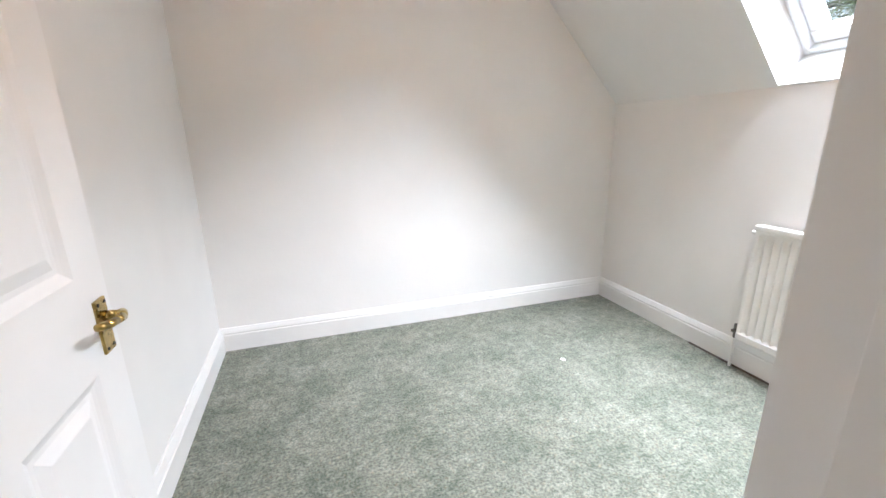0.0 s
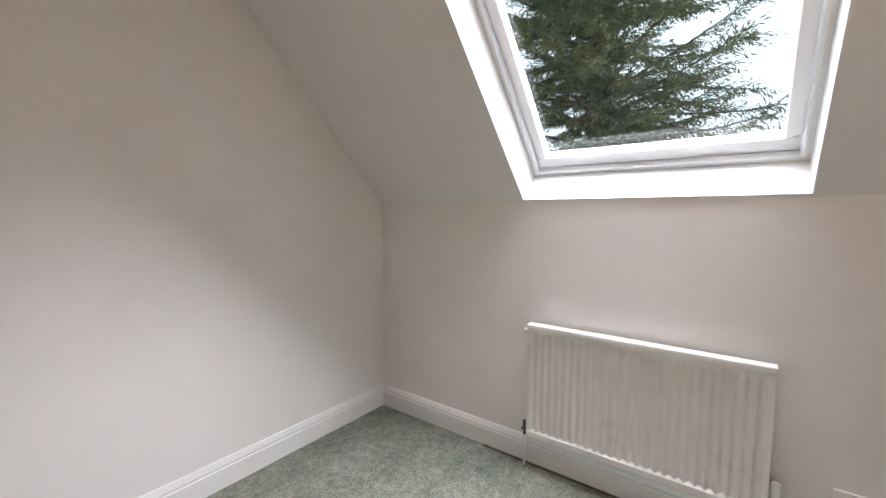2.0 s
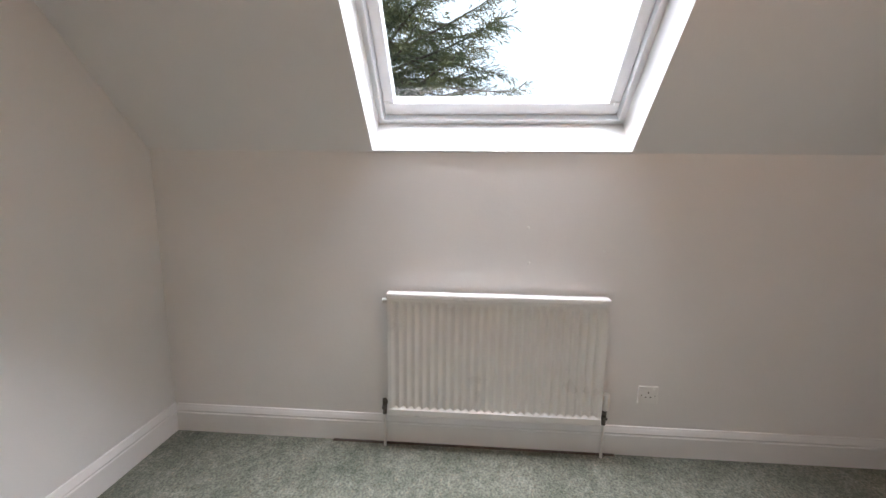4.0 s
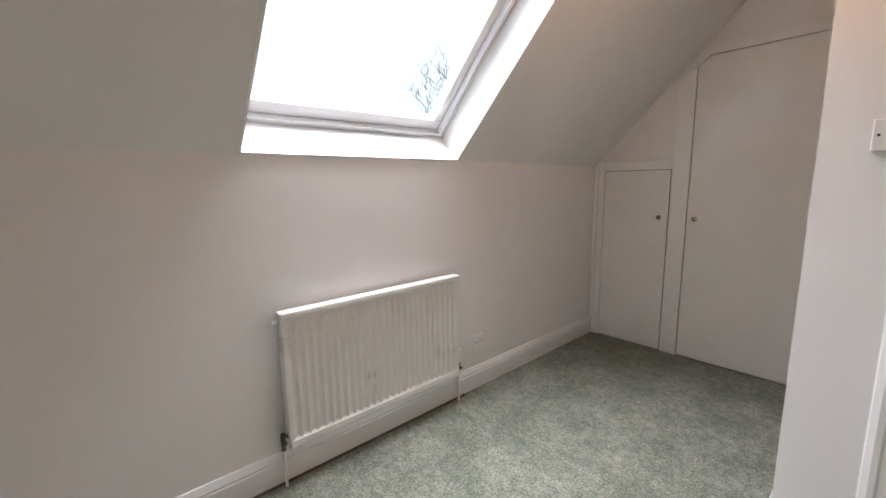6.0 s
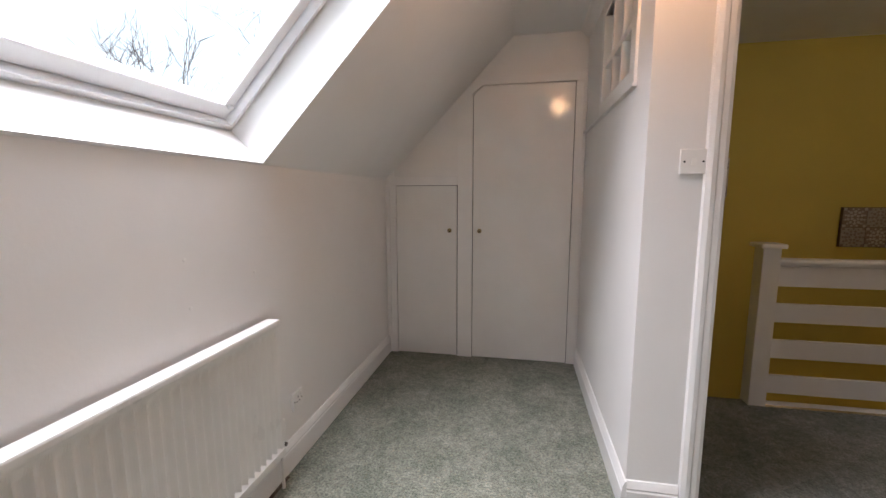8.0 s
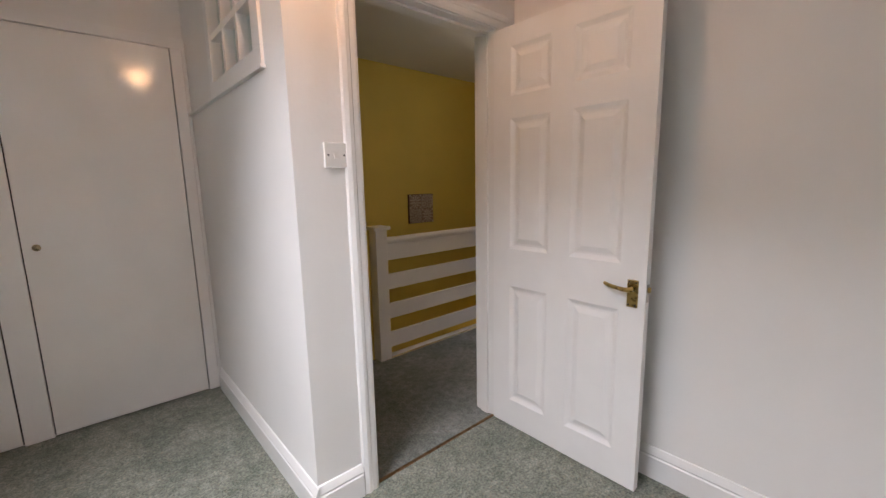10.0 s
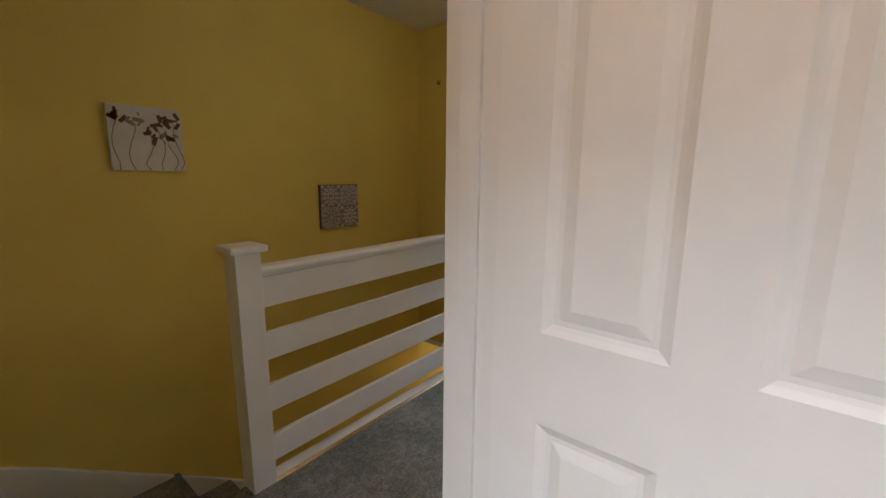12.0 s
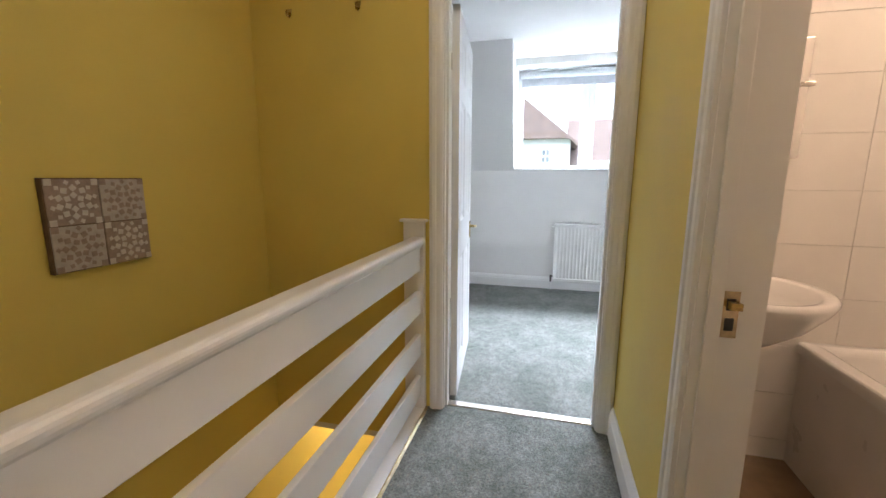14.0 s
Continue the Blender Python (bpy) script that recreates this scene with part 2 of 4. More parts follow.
# ---- small room shell ----
structure(boxes("wall_knee", WALL, None, [(KX, KX + 0.14, CUP - 0.1, FAR + 0.12, -0.2, KZ)]), "white painted low wall under the roof slope", "wall")


def gable(name, y0, y1, mat, x0):
    bm = bmesh.new()
    prism(bm, [(x0, -0.2), (KX, -0.2), (KX, KZ), (XC, CZ), (x0, CZ)], "y", y0, y1)
    return part(name, bm, mat)


structure(gable("wall_far", FAR, FAR + 0.12, WALL, WX), "white painted end wall under the roof slope", "wall")
structure(boxes("wall_behind_door", WALL, None, [(WX - 0.1, WX, DY1, FAR + 0.12, -0.2, CZ)]), "plain white painted wall behind the open door", "wall")
HY0, HY1, HU0, HU1, HV = 0.265, 1.415, 0.0, 1.22, 0.19
sl = boxes("ceiling_slope", CEIL, None, [
    (HU1, UC + 0.2, HY0, HY1, 0, 0.24),
    (0, UC + 0.2, HY1, FAR + 0.12, 0, 0.24), (0, UC + 0.2, CUP - 0.12, HY0, 0, 0.24)], m=SLOPE)
structure(sl, "white painted sloping ceiling with a roof window", "ceiling")
structure(boxes("ceiling", CEIL, None, [(WX - 0.1, XC + 0.1, DY0, FAR + 0.1, CZ, CZ + 0.12), (PX - 0.1, XC + 0.1, CUP - 0.1, DY0, CZ, CZ + 0.12)]), "flat white painted ceiling", "ceiling")

# door wall, white towards the room and yellow towards the landing
YM = 0.115
L = 0.03
dw = [(WX, DX0 - L, 0, CZ), (DX1 + L, PX, 0, CZ), (DX0 - L, DX1 + L, DH + L, CZ)]
structure(boxes("wall_door", WALL, None, [(a, b, YM, DY1, c, d) for a, b, c, d in dw]), "white painted wall around the doorway", "wall")
dw2 = [(BX1 + L, DX0 - L, 0, CZ), (DX1 + L, PX - 0.1, 0, CZ), (DX0 - L, DX1 + L, DH + L, CZ), (EX, BX0 - L, 0, CZ), (BX0 - L, BX1 + L, DH + L, CZ)]
structure(boxes("wall_landing", YELLOW, None, [(a, b, DY0, YM, c, d) for a, b, c, d in dw2]), "yellow painted landing wall with doorways", "wall")
# partition with the small glazed opening
IY0, IY1, IZ0, IZ1 = -0.72, -0.06, 1.765, 2.26
pw = [(CUP - 0.12, DY0, 0, IZ0), (CUP - 0.12, IY0, IZ0, CZ), (IY1, DY0, IZ0, CZ), (IY0, IY1, IZ1, CZ)]
structure(boxes("wall_partition", WALL, None, [(PX - 0.05, PX, a, b, c, d) for a, b, c, d in pw] + [(PX - 0.05, PX, DY0, YM, 0, CZ)]), "white painted partition with a glazed light above", "wall")
pw2 = [(SY, IY0, 0, CZ), (IY1, DY0, 0, CZ), (IY0, IY1, 0, IZ0), (IY0, IY1, IZ1, CZ)]
structure(boxes("wall_landing_side", YELLOW, None, [(PX - 0.1, PX - 0.05, a, b, c if c else -0.9, d) for a, b, c, d in pw2]), "yellow painted side wall of the landing", "wall")

# ---- landing shell ----
structure(boxes("wall_stairs", YELLOW, None, [(-4.2, PX, SY - 0.1, SY, -2.8, CZ)]), "yellow painted wall beyond the stairwell", "wall")
ew = [(SY, BD0 - L, -0.2, CZ), (BD1 + L, DY0, 0, CZ), (BD0 - L, BD1 + L, DH + L, CZ)]
structure(boxes("wall_landing_end", YELLOW, None, [(EX - 0.06, EX, a, b, c, d) for a, b, c, d in ew]), "yellow painted end wall with a doorway", "wall")
structure(boxes("wall_bedroom_inner", WALL, None, [(EX - 0.12, EX - 0.06, a, b, c, d) for a, b, c, d in [(-1.22, BD0 - L, 0, CZ), (BD1 + L, 1.6, 0, CZ), (BD0 - L, BD1 + L, DH + L, CZ)]]), "white painted inner bedroom wall", "wall")
structure(boxes("ceiling_landing", CEIL, None, [(-5.4, PX - 0.1, SY - 0.1, DY0, CZ, CZ + 0.1), (-5.4, WX - 0.1, DY0, 1.7, CZ, CZ + 0.1)]), "white painted landing ceiling", "ceiling")

# ---- trim ----
SK = [(0, 0), (0.019, 0), (0.019, 0.098), (0.015, 0.104), (0.017, 0.112), (0.011, 0.128), (0.006, 0.14), (0, 0.142)]


def skirting(a, b, nrm, label="white gloss moulded skirting board", h=1.0):
    """A moulded board along the wall from a to b; nrm points into the room."""
    a, b, nrm = Vector((*a, 0)), Vector((*b, 0)), Vector((*nrm, 0))
    m = Matrix((((b - a).normalized().x, nrm.x, 0, a.x), ((b - a).normalized().y, nrm.y, 0, a.y), (0, 0, 1, 0), (0, 0, 0, 1)))
    bm = bmesh.new()
    prism(bm, [(y + 0.001, z * h) for y, z in SK], "x", 0, (b - a).length, m)
    structure(part("baseboard", bm, GLOSS), label, "skirting board")


skirting((WX, FAR), (KX, FAR), (0, -1))
skirting((KX, CUP + 0.001), (KX, FAR - 0.02), (-1, 0))
skirting((PX, CUP + 0.03), (PX, DY1 + 0.019), (1, 0))
skirting((PX, DY1), (DX1 + 0.078, DY1), (0, 1))
skirting((WX, DY1), (WX, FAR - 0.02), (1, 0))
skirting((EX, DY0), (BX0 - 0.08, DY0), (0, -1))
skirting((-4.95, -1.22), (-4.95, 1.6), (1, 0), "white painted bedroom skirting board", 0.9)
skirting((-4.95, -1.22), (EX - 0.12, -1.22), (0, 1), "white painted bedroom skirting board", 0.9)
skirting((DX1 + 0.08, DY0), (PX - 0.1, DY0), (0, -1))
ARC = [(0, 0), (0, 0.012), (0.012, 0.016), (0.03, 0.016), (0.036, 0.02), (0.05, 0.021), (0.058, 0.017), (0.066, 0.013), (0.07, 0)]


def doorway(name, x0, x1, h, y0, y1, m, label, stop_y, sides=(1, 1)):
    """Lining, stop and moulded architraves for an opening x0..x1 in a wall y0..y1."""
    e = empty(name)
    structure(e, label, "door frame")
    bm = bmesh.new()
    for a, b in ((x0 - 0.03, x0), (x1, x1 + 0.03)):
        box(bm, a, b, y0 - 0.002, y1 + 0.002, 0, h + 0.03, m=m)
    box(bm, x0, x1, y0 - 0.002, y1 + 0.002, h, h + 0.03, m=m)
    part("lining", bm, GLOSS, e)
    bm = bmesh.new()
    s0, s1 = stop_y
    box(bm, x0, x0 + 0.012, s0, s1, 0, h, m=m)
    box(bm, x1 - 0.012, x1, s0, s1, 0, h, m=m)
    box(bm, x0 + 0.012, x1 - 0.012, s0, s1, h - 0.012, h, m=m)
    part("door_stop", bm, GLOSS, e, bevel=0.0015)
    for face, sg, on in ((y0, -1, sides[0]), (y1, 1, sides[1])):
        if not on:
            continue
        for xe, d in ((x0 - 0.006, -1), (x1 + 0.006, 1)):
            bm = bmesh.new()
            prism(bm, [(xe + d * u, face + sg * (v + 0.001)) for u, v in ARC], "z", 0, h + 0.006, m)
            part("architrave", bm, GLOSS, e)
        bm = bmesh.new()
        prism(bm, [(face + sg * (v + 0.001), h + 0.006 + u) for u, v in ARC], "x", x0 - 0.076, x1 + 0.076, m)
        part("architrave", bm, GLOSS, e)
    return e


I4 = Matrix.Identity(4)
doorway("door_frame", DX0, DX1, DH, DY0, DY1, I4, "white gloss door lining with moulded architraves", (0.085, 0.135))
# the bedroom opening lies in a wall across x: local x runs along world y
TURN90 = Matrix(((0, -1, 0, 0), (1, 0, 0, 0), (0, 0, 1, 0), (0, 0, 0, 1)))
doorway("door_frame", BD0, BD1, DH, -EX, -EX + 0.12, TURN90, "white gloss bedroom door lining with architraves", (-EX + 0.03, -EX + 0.075))
bath_frame = doorway("door_frame", BX0, BX1, DH, DY0, YM + 0.065, I4, "white gloss bathroom door lining with architraves", (0.07, 0.1))


# ---- panelled doors ----
def panel_door(name, w, h, m, label, handle_sides=(1, -1)):
    """Six raised panels on both faces. Local: hinge edge at x 0, leaf along x, faces at y 0 and -0.036."""
    e = empty(name)
    e.matrix_world = m
    tagged(e, label, "door")
    T = 0.036
    cols = [(0.105, 0.325), (0.435, 0.665)]
    rows = [(0.155, 0.775), (0.965, 1.592), (1.695, 1.915)]
    bm = bmesh.new()
    xs = [0, cols[0][0], cols[0][1], cols[1][0], cols[1][1], w]
    zs = [0.008, rows[0][0], rows[0][1], rows[1][0], rows[1][1], rows[2][0], rows[2][1], h]
    for y, sg in ((0, 1), (-T, -1)):
        for i in range(5):
            for j in range(7):
                a, b, c, d = xs[i], xs[i + 1], zs[j], zs[j + 1]
                if i in (1, 3) and j in (1, 3, 5):
                    rings = [(0, 0), (0.012, 0.006), (0.02, 0.009), (0.03, 0.009), (0.05, 0.003), (0.054, 0.002)]
                    loops = [[bm.verts.new((px, y - sg * dep, pz)) for px, pz in ((a + o, c + o), (b - o, c + o), (b - o, d - o), (a + o, d - o))] for o, dep in rings]
                    for p, q in zip(loops, loops[1:]):
                        for k in range(4):
                            bm.faces.new((p[k], p[(k + 1) % 4], q[(k + 1) % 4], q[k]))
                    bm.faces.new(loops[-1])
                else:
                    bm.faces.new([bm.verts.new((px, y, pz)) for px, pz in ((a, c), (b, c), (b, d), (a, d))])
    for a, b, c, d in ((0, 0, zs[0], h), (w, w, zs[0], h)):
        bm.faces.new([bm.verts.new(p) for p in ((a, 0, c), (a, -T, c), (a, -T, d), (a, 0, d))])
    for z in (zs[0], h):
        bm.faces.new([bm.verts.new(p) for p in ((0, 0, z), (w, 0, z), (w, -T, z), (0, -T, z))])
    bmesh.ops.remove_doubles(bm, verts=bm.verts, dist=0.0004)
    part("leaf", bm, SATIN, e)
    hx, hz = w - 0.048, 0.852
    for sg in handle_sides:
        y = 0 if sg > 0 else -T
        bm = bmesh.new()
        box(bm, hx - 0.021, hx + 0.021, min(y, y + sg * 0.006), max(y, y + sg * 0.006), hz - 0.055, hz + 0.055)
        plate = part("handle_plate", bm, BRASS, e, "aged brass back plate", bevel=0.002)
        for dx in (-0.013, 0.013):
            for dz in (-0.046, 0.046):
                bm = bmesh.new()
                rod(bm, (hx + dx, y + sg * 0.005, hz + dz), (hx + dx, y + sg * 0.0075, hz + dz), 0.0035)
                part("screw", bm, DARK, plate)
        bm = bmesh.new()
        rod(bm, (hx, y + sg * 0.004, hz + 0.02), (hx, y + sg * 0.026, hz + 0.02), 0.011, 0.009, 16)
        pts = [(hx + 0.006, 0.034, 0.02), (hx - 0.02, 0.044, 0.021), (hx - 0.05, 0.046, 0.025), (hx - 0.082, 0.044, 0.03), (hx - 0.1, 0.036, 0.034)]
        rad = [0.0095, 0.0085, 0.0075, 0.008, 0.0065]
        rod(bm, (hx, y + sg * 0.022, hz + 0.02), (hx, y + sg * 0.038, hz + 0.02), 0.0085, 0.0095, 16)
        for (p, q, r0, r1) in zip(pts, pts[1:], rad, rad[1:]):
            rod(bm, (p[0], y + sg * p[1], hz + p[2]), (q[0], y + sg * q[1], hz + q[2]), r0, r1, 14)
        part("lever", bm, BRASS, e, "curved aged brass lever", smooth=True)
    bm = bmesh.new()
    box(bm, w - 0.001, w + 0.0015, -T / 2 - 0.011, -T / 2 + 0.011, hz - 0.03, hz + 0.04)
    part("latch_plate", bm, STEEL, e)
    bm = bmesh.new()
    box(bm, w, w + 0.011, -T / 2 - 0.006, -T / 2 + 0.006, hz + 0.008, hz + 0.03)
    part("latch_bolt", bm, BRASS, e, bevel=0.003)
    for z in (0.23, 1.75):
        bm = bmesh.new()
        rod(bm, (-0.004, 0.004, z - 0.038), (-0.004, 0.004, z + 0.038), 0.0055)
        part("hinge", bm, STEEL, e)
    return e


def door_pose(hx, hy, deg):
    return pose(hx, hy, 0, 0, 0, deg)


# leaf along +y, face towards +x on the -0.036 side
panel_door("door", 0.768, 2.005, door_pose(-0.451, 0.186, 90.0), "white six-panel door with brass lever, standing open", (-1,))
panel_door("door", 0.768, 2.005, door_pose(EX - 0.125, BD0 + 0.004, 186.0), "white six-panel bedroom door with brass lever, standing open", (1, -1))

bm = bmesh.new()
prism(bm, [(0.158, 0.0), (0.16, 0.004), (0.167, 0.005), (0.174, 0.004), (0.176, 0.0)], "x", DX0, DX1)
tagged(part("threshold_strip", bm, DULL_BRASS), "dull brass carpet strip across the doorway", "threshold strip")
bm = bmesh.new()
prism(bm, [(EX - 0.085, 0.0), (EX - 0.08, 0.006), (EX - 0.06, 0.008), (EX - 0.04, 0.006), (EX - 0.035, 0.0)], "y", BD0, BD1)
tagged(part("threshold_strip", bm, CHROME), "silver metal carpet strip across the bedroom doorway", "threshold strip")

# ---- roof window ----
win = empty("window_1", (KX, (HY0 + HY1) / 2, KZ))
win.matrix_world = SLOPE
structure(win, "white framed pivoting roof window in a deep white reveal", "window")
# local axes here are (u, y, v)
bm = bmesh.new()
t = 0.012
box(bm, HU0, HU0 + t, HY0, HY1, -0.003, HV)
box(bm, HU1 - t, HU1, HY0, HY1, -0.003, HV)
box(bm, HU0 + t, HU1 - t, HY0, HY0 + t, -0.003, HV)
box(bm, HU0 + t, HU1 - t, HY1 - t, HY1, -0.003, HV)
part("reveal_lining", bm, GLOSS, win, "white gloss reveal boards")


def ring(bm, u0, u1, y0, y1, w, v0, v1, bottom=None):
    b = bottom or w
    box(bm, u0, u0 + b, y0, y1, v0, v1)
    box(bm, u1 - w, u1, y0, y1, v0, v1)
    box(bm, u0 + b, u1 - w, y0, y0 + w, v0, v1)
    box(bm, u0 + b, u1 - w, y1 - w, y1, v0, v1)


bm = bmesh.new()
ring(bm, HU0, HU1, HY0, HY1, 0.04, HV, HV + 0.09)
part("window_frame", bm, UPVC, win, bevel=0.003)
bm = bmesh.new()
ring(bm, HU0 + 0.028, HU1 - 0.028, HY0 + 0.03, HY1 - 0.03, 0.012, HV - 0.01, HV + 0.02)
part("glazing_bead", bm, UPVC, win, bevel=0.003)
bm = bmesh.new()
ring(bm, HU0 + 0.042, HU1 - 0.042, HY0 + 0.044, HY1 - 0.044, 0.05, HV + 0.025, HV + 0.085, 0.06)
part("sash", bm, UPVC, win, bevel=0.006)
bm = bmesh.new()
box(bm, HU0 + 0.1, HU1 - 0.09, HY0 + 0.09, HY1 - 0.09, HV + 0.055, HV + 0.061)
pane = part("pane", bm, GLASS, win)
pane.visible_shadow = False
for y in (HY0 + 0.06, HY1 - 0.06):
    bm = bmesh.new()
    box(bm, HU0 + 0.09, HU0 + 0.11, y - 0.012, y + 0.012, HV + 0.018, HV + 0.03)
    part("corner_clip", bm, UPVC, win, bevel=0.003)

# ---- cupboards ----
cw = gable("wall_cupboards", CUP - 0.12, CUP - 0.022, WALL, PX)
structure(cw, "white painted end wall with built-in cupboards", "wall")
fr = bmesh.new()
FY0, FY1 = CUP - 0.022, CUP
SX0, SX1, BXR, BXL, BZ = 1.53, 2.012, 0.685, 1.405, 2.08
prism(fr, [(SX1 + 0.006, 0), (KX, 0), (KX, KZ), (KX - 0.06, KZ + 0.06), (SX1 + 0.006, 1.43)], "y", FY0, FY1)
prism(fr, [(SX0 - 0.006, 1.364), (SX1 + 0.006, 1.364), (SX1 + 0.006, 1.43), (SX0 - 0.006, 1.43)], "y", FY0, FY1)
prism(fr, [(BXL + 0.006, 0), (SX0 - 0.006, 0), (SX0 - 0.006, 1.43), (SX0 - 0.006, 1.93), (BXL + 0.006, 2.03)], "y", FY0, FY1)
prism(fr, [(PX, 0), (BXR - 0.006, 0), (BXR - 0.006, BZ + 0.006), (PX, BZ + 0.006)], "y", FY0, FY1)
prism(fr, [(PX, BZ + 0.006), (1.34, BZ + 0.006), (BXL + 0.006, 2.034), (1.48, 1.96), (1.46, 2.06), (1.40, 2.12), (1.32, 2.145), (PX, 2.145)], "y", FY0, FY1)
ff = part("trim_cupboards", fr, GLOSS, None, bevel=0.002)
structure(ff, "white gloss cupboard face frame", "trim")


for name, x0, x1, z1 in (("trim_corner_post", KX - 0.034, KX - 0.002, KZ - 0.002), ("trim_corner_bead", PX + 0.002, PX + 0.02, 2.08)):
    structure(boxes(name, GLOSS, None, [(x0, x1, CUP + 0.002, CUP + 0.016, 0.145, z1)], bevel=0.003), "narrow white gloss corner bead beside the cupboards", "trim")


def cupboard(name, pts, knob, label):
    e = empty(name, (pts[0][0], CUP, 0))
    tagged(e, label, "cupboard")
    bm = bmesh.new()
    prism(bm, [(x - e.location.x, z) for x, z in pts], "y", -0.021, 0.003)
    # near-black sheet behind the door paints the shade in its gaps
    back = bmesh.new()
    cx, cz = sum(p[0] for p in pts) / len(pts), sum(p[1] for p in pts) / len(pts)
    prism(back, [(x + (0.006 if x > cx else -0.006) - e.location.x, z + (0.006 if z > cz else -0.008)) for x, z in pts], "y", -0.0219, -0.0212)
    part("gap_shade", back, DARK, e, "dark sheet standing for the shade in the door gap")
    door = part("cupboard_door", bm, CUPBOARD, e, bevel=0.0025)
    bm = bmesh.new()
    lathe(bm, [(0.008, 0), (0.007, 0.012), (0.009, 0.016), (0.0165, 0.021), (0.017, 0.027), (0.012, 0.032), (0.003, 0.034)], Matrix.Translation((knob[0] - e.location.x, 0.002, knob[1])) @ pose(0, 0, 0, -90))
    part("knob", bm, KNOB, door, "round worn brass knob", smooth=True)
    return e


cupboard("cupboard", [(SX1, 0.012), (SX0, 0.012), (SX0, 1.36), (SX1, 1.36)], (1.583, 1.018), "low white flush cupboard door with round knob")
cupboard("cupboard", [(BXL, 0.012), (BXR, 0.012), (BXR, BZ), (1.335, BZ), (BXL, 2.022)], (1.352, 1.018), "tall white flush cupboard door with clipped corner")

# ---- glazed light in the partition ----
iw = empty("window_2", (PX, 0, IZ0))
structure(iw, "small white six-pane internal window in the partition", "window")
z0 = IZ0
bm = bmesh.new()
for a, b, c, d in ((IY0 - 0.03, IY1 + 0.05, -0.035, 0.03), (IY0 - 0.03, IY0 + 0.03, 0.03, IZ1 - z0), (IY1 - 0.03, IY1 + 0.05, 0.03, IZ1 - z0), (IY0 - 0.03, IY1 + 0.05, IZ1 - z0, IZ1 - z0 + 0.06)):
    box(bm, -0.075, 0.012, a, b, c, d)
part("window_frame", bm, GLOSS, iw, bevel=0.003)
bm = bmesh.new()
wy = (IY1 - IY0 - 0.06) / 3
for k in (1, 2):
    box(bm, -0.06, 0.004, IY0 + 0.03 + k * wy - 0.014, IY0 + 0.03 + k * wy + 0.014, 0.03, IZ1 - z0)
for k in range(3):
    box(bm, -0.06, 0.003, IY0 + 0.03 + k * wy + 0.0145 * (k > 0), IY0 + 0.03 + (k + 1) * wy - 0.0145 * (k < 2), 0.215, 0.243)
part("glazing_bar", bm, GLOSS, iw)
for k in range(3):
    for c, d in ((0.03, 0.215), (0.243, IZ1 - z0)):
        bm = bmesh.new()
        box(bm, -0.04, -0.036, IY0 + 0.03 + k * wy + 0.014 * (k > 0), IY0 + 0.03 + (k + 1) * wy - 0.014 * (k < 2), c, d)
        part("pane", bm, GLASS, iw)
bm = bmesh.new()
box(bm, PX + 0.0, PX + 0.02, CUP + 0.002, 0.0, 1.715, 1.729)
structure(part("trim_ledge", bm, GLOSS, None, bevel=0.003), "narrow white moulding along the partition", "trim")
bm = bmesh.new()
prism(bm, [(PX, CZ), (PX + 0.06, CZ), (PX + 0.05, CZ - 0.02), (PX + 0.02, CZ - 0.05), (PX, CZ - 0.06)], "y", CUP, 0.1)
structure(part("trim_coving", bm, GLOSS), "white moulding along the partition head", "trim")


